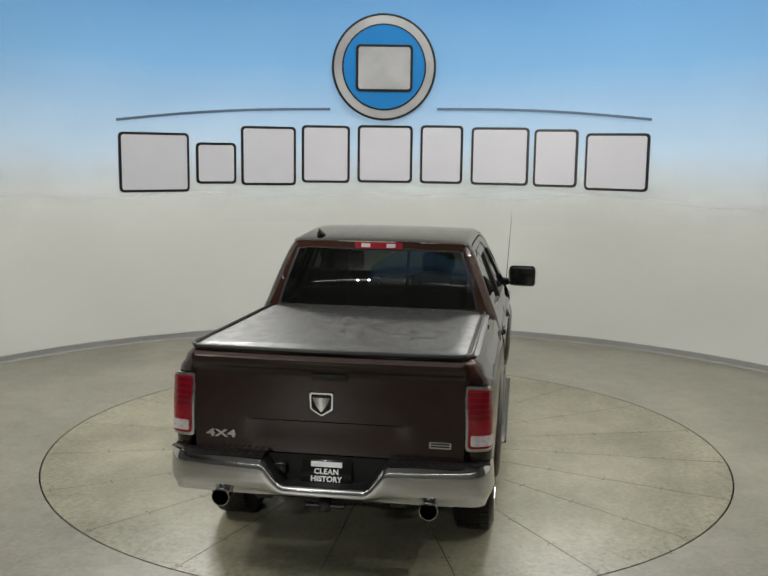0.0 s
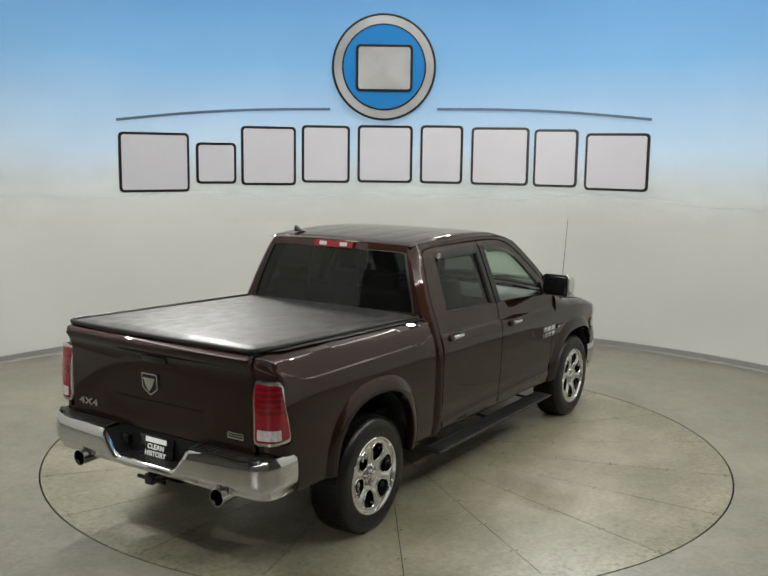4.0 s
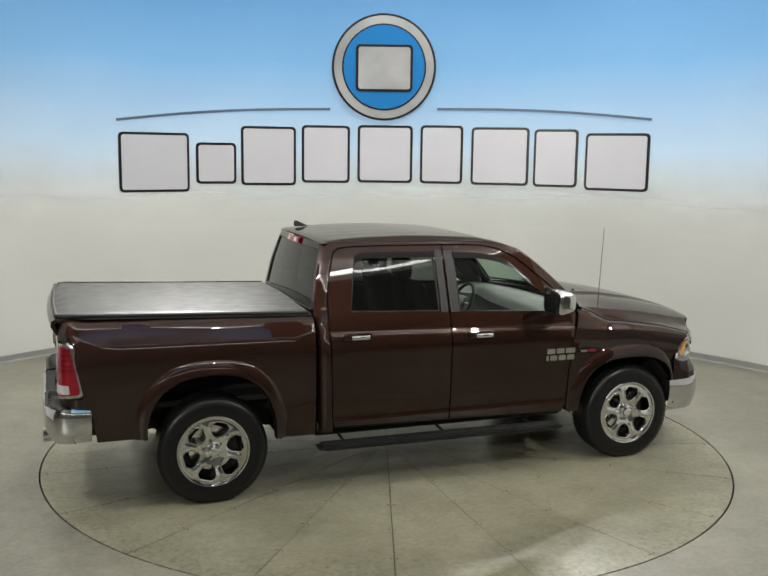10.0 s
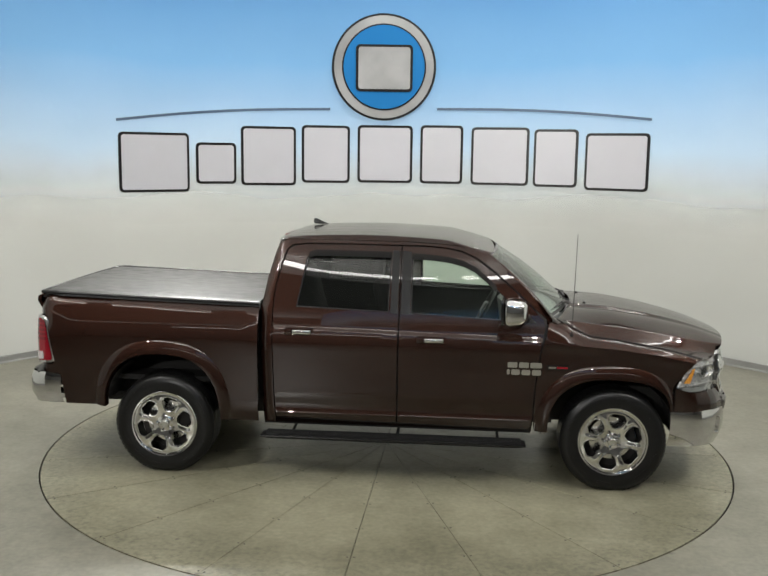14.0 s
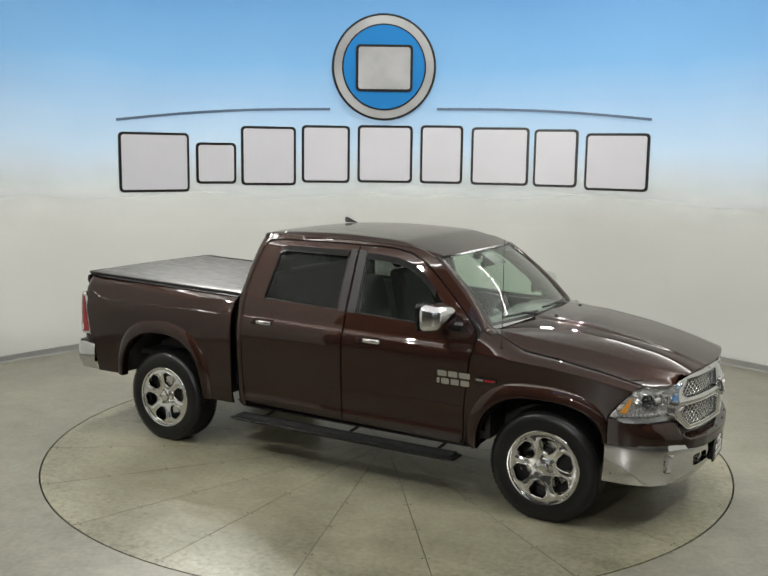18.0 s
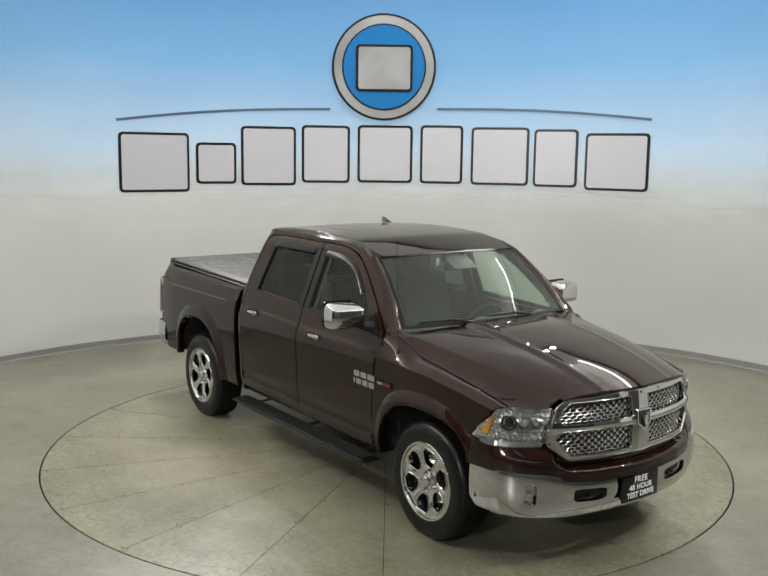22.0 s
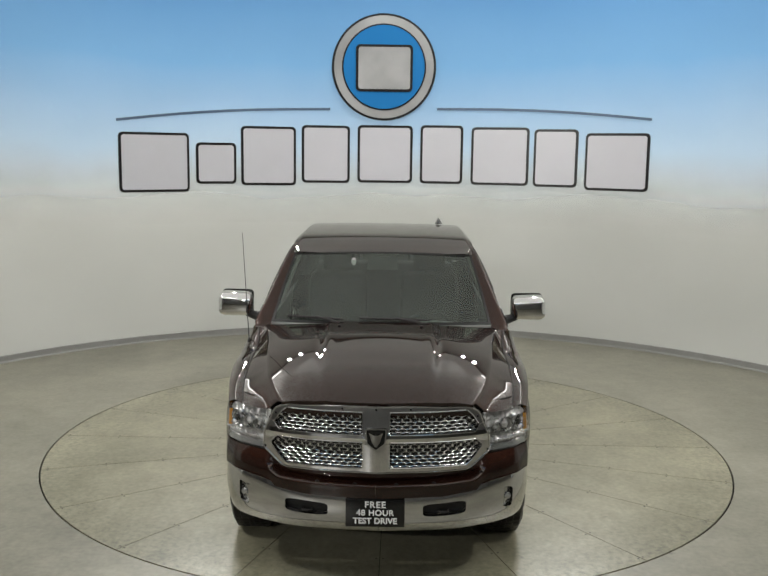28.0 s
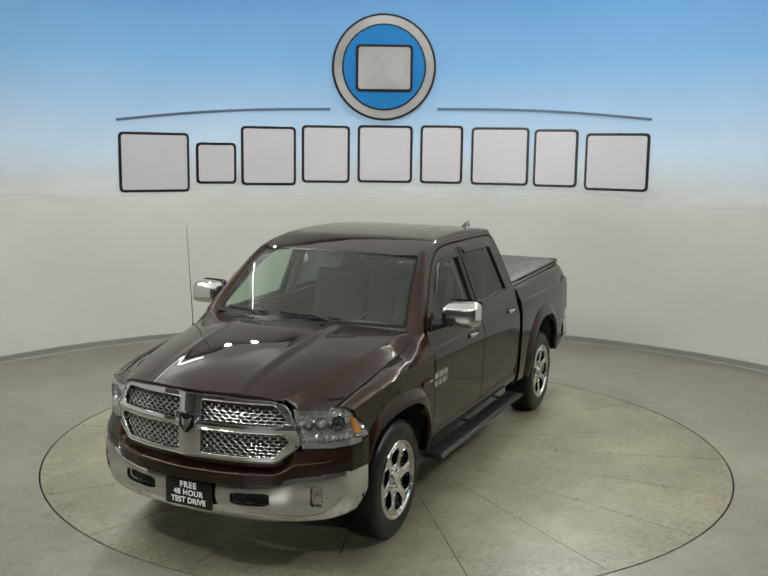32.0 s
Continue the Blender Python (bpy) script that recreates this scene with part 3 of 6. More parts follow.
def pair(name, bm, mat, label="", angle=35):
    """A part on the right-hand side and its mirror image on the left. Returns both."""
    other = mirrored(bm)
    return tpart(name, bm, mat, None, label, angle), tpart(name, other, mat, None, label, angle)


def subpair(name, bm, mat, parents, label="", angle=35):
    other = mirrored(bm)
    return tpart(name, bm, mat, parents[0], label, angle), tpart(name, other, mat, parents[1], label, angle)


# half width of the body by height, and its taper along the length
PROFILE = ((0.30, 0.93), (0.42, 0.950), (0.50, 0.975), (0.58, 0.988), (0.75, 0.995), (0.95, 1.003), (1.08, 1.003), (1.15, 0.995), (1.21, 0.975),
           (1.30, 0.952), (1.37, 0.930), (1.42, 0.908), (1.60, 0.838), (1.80, 0.757), (1.86, 0.725), (1.90, 0.690))
_pz = np.linspace(0.25, 2.0, 200)
_pw = np.interp(_pz, [p[0] for p in PROFILE], [p[1] for p in PROFILE])
_pw = np.convolve(np.pad(_pw, 4, mode="edge"), np.ones(9) / 9, "valid")


def half_width(x, z):
    w = float(np.interp(z, _pz, _pw))
    if x > 1.7:
        w -= 0.045 * ((x - 1.7) / 0.55) ** 2
    if x < -2.3:
        w -= 0.025 * ((-2.3 - x) / 0.5) ** 2
    return w


def side(x, z):
    return Vector((x, -half_width(x, z), z))


def arch(cx, hw, z0, ztop, n=20, fl=1.0, back=1.0, zb=None):
    """Points of a wheel arch from the front foot over the top to the rear foot."""
    out = []
    for i in range(n + 1):
        a = math.pi * i / n
        c, s = math.cos(a), math.sin(a)
        w = hw * (back if c < 0 else fl)
        zz = zb if zb and c < 0 else z0
        out.append((cx + w * math.copysign(abs(c) ** 0.8, c), zz + (ztop - zz) * abs(s) ** 0.85))
    return out


RA_IN = arch(-1.787, 0.470, 0.46, 0.985, zb=0.54)
RA_OUT = arch(-1.787, 0.560, 0.46, 1.095, zb=0.548)
FA_IN = arch(1.745, 0.470, 0.655, 0.900, fl=0.975, zb=0.46)
FA_OUT = arch(1.735, 0.555, 0.655, 1.005, fl=0.935, zb=0.46)

# ---- bed sides ----
BED_TOP = ((-1.0, 1.372), (-2.0, 1.400), (-2.84, 1.425))
BED_F, BED_R = -1.012, -2.70


def bed_crease(x):
    return interp(x, ((-2.84, 1.345), (-2.56, 1.238), (-2.45, 1.228), (-1.26, 1.228), (-1.16, 1.222), (-1.03, 1.262)))


def bed_side(x, z):
    w = half_width(x, z)
    # a shallow ledge runs along the rail
    zc = bed_crease(x)
    w += 0.012 * smooth(zc + 0.003, zc - 0.004, z) * smooth(1.0, zc - 0.004, z) ** 2
    zt = interp(x, BED_TOP[::-1])
    w -= 0.012 * min(1.0, max(0.0, (z - zc) / (zt - zc)))
    # the top rolls inward to the rail
    w -= 0.05 * smooth(zt - 0.05, zt, z) ** 2
    if x < -2.72:
        w -= 0.10 * ((-2.72 - x) / 0.12) ** 2.2
    return Vector((x, -w, z))


bed_outline = [(BED_F, 0.455), (BED_F, 1.372), (-2.0, 1.400), (-2.80, 1.424), (-2.835, 1.39), (-2.845, 1.27), (-2.765, 1.262), (-2.745, 1.20), (-2.683, 0.885),
               (-2.70, 0.868), (-2.84, 0.865), (-2.83, 0.80), (-2.64, 0.79), (-2.60, 0.545)] + RA_OUT[::-1] + [(-1.19, 0.455)]
bed_outline = [p for p in bed_outline if p[1] >= 0.455]
bed = pair("bed_side", sheet(bed_outline, bed_side, 0.03, lines=[[(x, bed_crease(x) + d) for x in (-2.70, -2.56, -2.45, -1.26, -1.16, -1.04)] for d in (-0.010, -0.0035, 0.0035, 0.010)]), PAINT)


def flare(inner, outer, fn, lip=0.032):
    """The bulged ring round a wheel opening."""
    n = len(inner) - 1

    def f(u, v):
        i = u * n
        k = min(int(i), n - 1)
        t = i - k
        a = Vector(inner[k]).lerp(Vector(inner[k + 1]), t)
        b = Vector(outer[k]).lerp(Vector(outer[k + 1]), t)
        if v < 0.2:       # turned-in inner lip
            p = fn(a.x, a.y)
            return p + Vector((0, -lip + 0.07 * (1 - v / 0.2), 0))
        s = (v - 0.2) / 0.8
        q = a.lerp(b, s)
        p = fn(q.x, q.y)
        return p + Vector((0, -lip * math.cos(s * math.pi / 2) ** 0.8 - 0.001, 0))
    return grid(f, 48, 12)


pair("wheel_arch_flare", flare(RA_IN, RA_OUT, bed_side), PAINT)
FRONT_FN = lambda x, z: side(x, z)
pair("wheel_arch_flare", flare(FA_IN, FA_OUT, FRONT_FN), PAINT)

# ---- doors ----
REAR_DOOR = [(-0.862, 0.505), (0.094, 0.487), (0.098, 1.30), (0.100, 1.862), (-0.30, 1.866), (-0.66, 1.862), (-0.76, 1.85), (-0.805, 1.82),
             (-0.845, 1.70), (-0.880, 1.55), (-0.893, 1.45), (-0.893, 1.30), (-0.872, 0.60)]
REAR_WIN = [(-0.715, 1.385), (0.022, 1.362), (0.030, 1.800), (-0.58, 1.806), (-0.635, 1.79), (-0.655, 1.75), (-0.705, 1.45)]
FRONT_DOOR = [(0.106, 0.487), (1.130, 0.470), (1.155, 0.52), (1.165, 0.80), (1.20, 1.10), (1.235, 1.270), (1.225, 1.335), (1.13, 1.425), (0.98, 1.560), (0.82, 1.690), (0.70, 1.775),
              (0.58, 1.828), (0.45, 1.852), (0.30, 1.860), (0.112, 1.862), (0.110, 1.30)]
FRONT_WIN = [(0.195, 1.355), (1.085, 1.315), (1.06, 1.36), (0.90, 1.520), (0.775, 1.635), (0.69, 1.700), (0.60, 1.742), (0.485, 1.770), (0.35, 1.785), (0.19, 1.793)]


def door_crease(x):
    return 1.232 - 0.045 * (x + 0.9) / 2.0


def door_lines(x0, x1):
    return [[(x0, door_crease(x0) + d), (x1, door_crease(x1) + d)] for d in (-0.008, 0.0, 0.008)] + [[(x0, z), (min(x1, 1.12), z)] for z in (0.535, 0.545, 0.557)]


def door_skin(x, z):
    p = side(x, z)
    # crease along the shoulder and a soft hollow above the sill
    zc = door_crease(x)
    p.y -= 0.010 * smooth(zc + 0.008, zc - 0.008, z) * smooth(0.95, zc - 0.005, z)
    p.y += 0.010 * math.exp(-((z - 0.60) / 0.05) ** 2)
    p.y -= 0.008 * math.exp(-((z - 0.545) / 0.014) ** 2)
    return p


rear_doors = pair("rear_door", sheet(REAR_DOOR, door_skin, 0.03, [REAR_WIN], lines=door_lines(-0.87, 0.08)), PAINT)
front_doors = pair("front_door", sheet(FRONT_DOOR, door_skin, 0.03, [FRONT_WIN], lines=door_lines(0.13, 1.20)), PAINT)


def inset(poly, d):
    c = Vector((sum(p[0] for p in poly) / len(poly), sum(p[1] for p in poly) / len(poly)))
    return [tuple(Vector(p) + (c - Vector(p)).normalized() * d) for p in poly]


glass_in = lambda x, z: side(x, z) + Vector((0, 0.018, 0))
for poly, doors, mat, lab in ((REAR_WIN, rear_doors, GLASS_TINT, "dark tinted glass"), (FRONT_WIN, front_doors, GLASS_SIDE, "pale green tinted glass")):
    subpair("window_pane", sheet(inset(poly, -0.006), glass_in, 0.08, rim=False), mat, doors, lab)
    ring = inset(poly, 0.010)
    subpair("window_seal", sheet(poly, lambda x, z: side(x, z) + Vector((0, 0.004, 0)), 0.05, [ring]), BLACK, doors, "black rubber seal")
# dark jambs behind the shut lines
for poly, hole, doors in ((REAR_DOOR, REAR_WIN, rear_doors), (FRONT_DOOR, FRONT_WIN, front_doors)):
    subpair("door_jamb", sheet(inset(poly, -0.022), lambda x, z: side(x, z) + Vector((0, 0.026, 0)), 0.06, [inset(hole, -0.012)], rim=False), UNDER, doors, "dark door jamb")
# dark applique between the windows
subpair("pillar_trim", sheet([(0.034, 1.355), (0.092, 1.353), (0.094, 1.83), (0.036, 1.83)], lambda x, z: side(x, z) + Vector((0, -0.003, 0)), 0.05), BLACK, rear_doors, "black pillar trim")
subpair("pillar_trim", sheet([(0.114, 1.353), (0.190, 1.350), (0.186, 1.825), (0.116, 1.83)], lambda x, z: side(x, z) + Vector((0, -0.003, 0)), 0.05), BLACK, front_doors, "black pillar trim")


def visor(path):
    """A smoked rain guard that stands off the top of a window."""
    pts = path

    def f(u, v):
        i = u * (len(pts) - 1)
        k = min(int(i), len(pts) - 2)
        q = Vector(pts[k]).lerp(Vector(pts[k + 1]), i - k)
        p = side(q[0], q[1] + 0.020 - 0.044 * v)
        return p + Vector((0, -0.004 - 0.016 * math.sin(v * 1.5), 0))
    return grid(f, 24, 5)


SMOKED = plain("smoked_acrylic", (0.006, 0.006, 0.006), 0.16, ior=1.33)
subpair("rain_visor", visor([(-0.635, 1.785), (-0.58, 1.803), (-0.3, 1.803), (0.028, 1.800)]), SMOKED, rear_doors, "smoked window visor")
subpair("rain_visor", visor([(0.19, 1.792), (0.35, 1.785), (0.485, 1.770), (0.60, 1.742), (0.69, 1.700), (0.80, 1.612), (0.86, 1.555)]), SMOKED, front_doors, "smoked window visor")


def handle(x0, x1, z):
    y = -half_width(x0, z)
    b = box(x0, x1, y - 0.045, y - 0.018, z - 0.017, z + 0.017, 0.012, seg=3)
    for v in b.verts:
        v.co.y += 0.014 * ((v.co.x - (x0 + x1) / 2) / (x1 - x0) * 2) ** 2
    return b


for doors, x, z in ((rear_doors, -0.765, 1.197), (front_doors, 0.275, 1.162)):
    b = box(x - 0.03, x + 0.03, -half_width(x, z) - 0.03, -half_width(x, z) + 0.01, z - 0.022, z + 0.022, 0.01)
    b = box(x - 0.02, x + 0.20, -half_width(x, z) - 0.008, -half_width(x, z) + 0.01, z - 0.03, z + 0.03, 0.006, b)
    subpair("handle_base", b, PAINT, doors)
    subpair("handle", handle(x + 0.03, x + 0.185, z), CHROME, doors, "chrome pull handle")

# ---- cab shell: corner pillars, roof rail, A-pillars ----
back_x = lambda z: interp(z, ((0.45, -0.975), (1.37, -1.000), (1.64, -0.955), (1.90, -0.885)))
corner = [(-0.975, 0.46), (-0.870, 0.455), (-0.870, 0.50), (-0.882, 0.62), (-0.902, 1.30), (-0.902, 1.46), (-0.889, 1.555), (-0.854, 1.71), (-0.814, 1.83), (-0.775, 1.862),
          (-0.66, 1.873), (-0.30, 1.876), (0.30, 1.872), (0.45, 1.862), (0.59, 1.838), (0.71, 1.785), (0.83, 1.700), (0.99, 1.570), (1.14, 1.435), (1.243, 1.340), (1.250, 1.300), (1.29, 1.296), (1.295, 1.335),
          (1.20, 1.455), (1.04, 1.605), (0.88, 1.745), (0.78, 1.815), (0.66, 1.865), (0.50, 1.896), (0.2, 1.908), (-0.3, 1.914), (-0.80, 1.908), (-0.885, 1.893), (-0.925, 1.76), (-0.965, 1.60), (-1.000, 1.37), (-0.985, 0.9)]


def cab_skin(x, z):
    p = side(x, z)
    bx = back_x(z)
    if x < bx + 0.07:                      # rounded rear corner
        t = min(1.0, (bx + 0.07 - x) / 0.07)
        p.y += 0.055 * t * t
    p.y += 0.05 * smooth(1.10, 1.30, x)    # the pillar's foot tucks in behind the wing
    return p


pair("cab_side_frame", sheet(corner, cab_skin, 0.035, inward=(0, 0.03, 0)), PAINT)
pair("rocker_panel", grid(lambda u, v: Vector((-0.97 + 2.13 * u, -(0.955 - 0.05 * v), 0.50 - 0.06 * v)), 20, 4, flip=True), PAINT)

ROOF_Z = ((-0.90, 1.900), (-0.87, 1.922), (-0.7, 1.938), (-0.5, 1.948), (-0.2, 1.954), (0.0, 1.951), (0.2, 1.943), (0.36, 1.934), (0.47, 1.925), (0.56, 1.904), (0.68, 1.872), (0.80, 1.838), (0.90, 1.806))


def roof_half(x):
    return interp(x, ((-0.90, 0.70), (-0.3, 0.705), (0.3, 0.71), (0.66, 0.72), (0.9, 0.70)))


def roof(u, v):
    x = -0.893 + 1.70 * u
    y = (2 * v - 1)
    x += 0.07 * (1 - y * y) * smooth(0.6, 1.0, u)
    s = abs(y)
    zc = sinterp(x, ROOF_Z, 9)
    ze = sinterp(x, ((-0.90, 1.893), (-0.8, 1.905), (0.2, 1.902), (0.5, 1.888), (0.66, 1.862), (0.80, 1.800), (0.9, 1.75)))
    # a nearly flat panel that rolls over to the rails
    z = zc - 0.013 * s ** 2.6
    z += (ze - z) * smooth(0.93, 1.0, s) ** 1.3
    # stamped ribs on the rear half
    if s < 0.80:
        z -= 0.0022 * smooth(0.0, 1.0, math.sin(s * 19.5 + 0.6)) * smooth(0.05, 0.12, u) * (1 - smooth(0.50, 0.56, u))
    return Vector((x, y * roof_half(x), z))


tpart("roof", grid(roof, 72, 140, flip=True), PAINT, None, "", 50)


def lerp3(a, b, t):
    return Vector(a).lerp(Vector(b), t)


# windshield: corners from the body, bowed outward in the middle
WS = dict(bl=(1.290, 0.822, 1.345), br=(1.290, -0.822, 1.345), tl=(0.795, 0.698, 1.808), tr=(0.795, -0.698, 1.808))


def windshield(u, v, pull=0.0):
    p = lerp3(lerp3(WS["br"], WS["bl"], u), lerp3(WS["tr"], WS["tl"], u), v)
    b = 1 - (2 * u - 1) ** 2
    p.x += b * (0.185 * (1 - v) + 0.068 * v) + 0.02 * math.sin(math.pi * v)
    p.z += b * (0.02 * (1 - v) + 0.022 * v) + 0.02 * math.sin(math.pi * v)
    return p + Vector((-0.02, 0, -0.02)) * pull


# painted A-pillars between the side frame and the windshield
APIL = ((1.345, 1.290), (1.455, 1.20), (1.605, 1.04), (1.745, 0.88), (1.815, 0.78), (1.850, 0.71))


def a_pillar(u, v):
    a = windshield(0.0, u) + Vector((0.004, 0.006, 0.004))
    z = 1.345 + 0.470 * u
    b = side(interp(z, APIL), z) + Vector((0, 0.004, 0))
    p = a.lerp(b, v)
    return p + Vector((0.10, -0.14, 0.16)) * 0.06 * math.sin(math.pi * v)


pair("a_pillar", grid(a_pillar, 24, 8), PAINT)


def pillar_foot(u, v):
    # runs the pillar down and forward into the hood's rear corner
    top = a_pillar(0.0, v)
    low = lerp3((1.405, -0.805, 1.318), (1.335, -0.930, 1.312), v)
    p = top.lerp(low, u)
    p.z -= 0.010 * math.sin(math.pi * u)
    return p


pair("pillar_foot", grid(pillar_foot, 8, 8, flip=True), PAINT)
ws = tpart("windshield", grid(windshield, 24, 12), GLASS_CLEAR, None, "pale green tinted windshield")
band = bmesh.new()
for u0, u1, v0, v1 in ((0, 1, 0, 0.035), (0, 1, 0.97, 1), (0, 0.016, 0.03, 0.97), (0.984, 1, 0.03, 0.97)):
    grid(lambda u, v: windshield(u0 + (u1 - u0) * u, v0 + (v1 - v0) * v) + Vector((0.003, 0, 0.003)), 24 if u1 - u0 > 0.5 else 2, 12 if v1 - v0 > 0.5 else 2, bm=band)
tpart("windshield_seal", band, BLACK, ws, "black glazing border")
# dark frit behind the mirror
tpart("mirror_patch", grid(lambda u, v: windshield(0.42 + 0.16 * u, 0.74 + 0.21 * v, 0.6), 6, 4), BLACK, ws, "dark mirror patch")


# back of the cab: sliding rear window in three panes
def back_at(y, z, out=0.0):
    w = half_width(0, z) - 0.052
    return Vector((back_x(z) - 0.035 * (1 - (y / w) ** 2) - out, y, z))


RW = [(-0.80, 1.395), (0.80, 1.395), (0.775, 1.50), (0.665, 1.838), (0.60, 1.850), (-0.60, 1.850), (-0.665, 1.838), (-0.775, 1.50)]
back_line = [(-0.88, 1.05), (0.88, 1.05), (0.875, 1.38), (0.64, 1.898), (-0.64, 1.898), (-0.875, 1.38)]
tpart("cab_back_panel", sheet(back_line, back_at, 0.06, [RW], inward=(0.02, 0, 0)), PAINT)
rw = tpart("rear_window", sheet(RW, lambda y, z: back_at(y, z, -0.012), 0.1, rim=False, flip=True), GLASS_REAR, None, "dark tinted sliding rear window")
for ys in (-0.235, 0.235):
    tpart("slider_frame", sheet([(ys - 0.012, 1.40), (ys + 0.012, 1.40), (ys + 0.012, 1.845), (ys - 0.012, 1.845)], lambda y, z: back_at(y, z, -0.022), 0.05, inward=(0.01, 0, 0)), UNDER, rw)
tpart("window_seal", sheet(RW, lambda y, z: back_at(y, z, -0.002), 0.06, [inset(RW, 0.022)], inward=(0.01, 0, 0)), BLACK, rw, "black rubber seal")
bl = sheet([(-0.185, 1.853), (0.185, 1.853), (0.190, 1.90), (-0.190, 1.90)], lambda y, z: back_at(y, z, 0.022), 0.05, inward=(0.03, 0, 0))
brake = tpart("brake_light", bl, RED, None, "red third brake light")
for ys in (-0.10, 0.10):
    tpart("cargo_lens", sheet([(ys - 0.035, 1.862), (ys + 0.035, 1.862), (ys + 0.035, 1.892), (ys - 0.035, 1.892)], lambda y, z: back_at(y, z, 0.025), 0.05, inward=(0.01, 0, 0)), WHITELENS, brake, "clear cargo lamp lens")

# ---- nose: plan curve from the fender round to the middle ----
NOSE = [(2.235, 0.975), (2.30, 0.968), (2.40, 0.938), (2.495, 0.858), (2.56, 0.762), (2.612, 0.66), (2.668, 0.54), (2.715, 0.38), (2.742, 0.20), (2.7495, 0.10), (2.7515, 0.04), (2.752, 0.0)]
_np = [Vector(p) for p in NOSE]
_nl = [0.0]
for a, b in zip(_np, _np[1:]):
    _nl.append(_nl[-1] + (b - a).length)
NLEN = _nl[-1]


def nose(s, z, out=0.0):
    """s: metres along the nose from the fender's edge, right side."""
    x = float(np.interp(s, _nl, [p[0] for p in NOSE]))
    y = float(np.interp(s, _nl, [p[1] for p in NOSE]))
    s2 = min(s + 0.03, NLEN)
    s1 = max(s - 0.03, 0)
    t = Vector((float(np.interp(s2, _nl, [p[0] for p in NOSE]) - np.interp(s1, _nl, [p[0] for p in NOSE])), float(np.interp(s2, _nl, [p[1] for p in NOSE]) - np.interp(s1, _nl, [p[1] for p in NOSE]))))
    nrm = Vector((-t.y, t.x)).normalized() if t.length else Vector((1, 0))
    k = smooth(0.0, 0.5, s)
    x -= 0.08 * k * (z - 0.75)
    return Vector((x + nrm.x * out, -(y + nrm.y * out), z))


def s_at(y):
    return float(np.interp(-y, [-p[1] for p in NOSE], _nl))


# ---- hood and fenders ----
# ridge: where the hood's top turns down to its side; seam: the shut line to the fender
RIDGE_Y = ((1.40, 0.828), (1.6, 0.800), (2.0, 0.748), (2.3, 0.700), (2.5, 0.640), (2.66, 0.572))
RIDGE_Z = ((1.40, 1.322), (1.6, 1.290), (2.0, 1.240), (2.3, 1.184), (2.5, 1.142), (2.66, 1.116))
SEAM_Y = ((1.26, 0.928), (1.36, 0.896), (1.46, 0.876), (1.58, 0.874), (1.85, 0.880), (2.17, 0.872), (2.32, 0.855), (2.48, 0.826))
SEAM_Z = ((1.26, 1.325), (1.38, 1.315), (1.48, 1.262), (1.58, 1.216), (1.85, 1.182), (2.17, 1.126), (2.32, 1.088), (2.48, 1.044))
MID_Z = ((1.25, 1.392), (1.50, 1.393), (1.8, 1.376), (2.143, 1.322), (2.40, 1.262), (2.55, 1.218), (2.66, 1.178), (2.765, 1.136))
DOME = ((1.30, 0.385), (2.0, 0.378), (2.75, 0.335))


def hood(u, v):
    w = 2 * v - 1
    s = abs(w)
    t = max(0.0, (s - 0.7) / 0.3)
    k = min(1.0, s / 0.7)
    x0 = 1.335 + 0.165 * (1 - k * k) + 0.05 * t
    x1 = 2.757 - 0.092 * k ** 2 - 0.185 * t
    x = x0 + (x1 - x0) * u
    yr, zr, zm = sinterp(x, RIDGE_Y), sinterp(x, RIDGE_Z), sinterp(x, MID_Z)
    if t == 0.0:
        y, yd = k * yr, interp(x, DOME)
        fade = 1 - 0.6 * smooth(0.35, 0.95, u)
        step = 0.018 * fade * smooth(-0.25, 0.12, u)
        z = zm - 0.012 * min(1.0, y / yd) ** 2 - step * smooth(yd - 0.020, yd + 0.040, y)
        z += 0.003 * step / 0.018 * math.exp(-((y - yd + 0.03) / 0.025) ** 2)
        if y > yd:
            z -= (zm - 0.012 - step - zr) * ((y - yd) / (yr - yd)) ** 1.7
        p = Vector((x, y, z))
    else:
        ys, zs = interp(x, SEAM_Y), interp(x, SEAM_Z)
        p = Vector((x, yr + (ys - yr) * t, zr + (zs - zr) * t ** 0.88 - 0.012 * math.sin(math.pi * t) * smooth(0.35, 0.8, u)))
    if t > 0.0:                      # the front of the side strip meets the lamp's upper edge
        q = nose(s_at(0.585) + (s_at(0.826) - s_at(0.585)) * t, 1.110 - 0.064 * smooth(0.0, 0.35, t), 0.002)
        p = p.lerp(Vector((q.x, -q.y, q.z)), smooth(0.78, 1.0, u))
    return Vector((p.x, math.copysign(p.y, w), p.z))


tpart("hood", grid(hood, 70, 120), PAINT, None, "", 50)


def fender_crease(x):
    return interp(x, ((1.20, 1.176), (1.8, 1.136), (2.1, 1.096), (2.38, 1.034), (2.48, 1.026)))


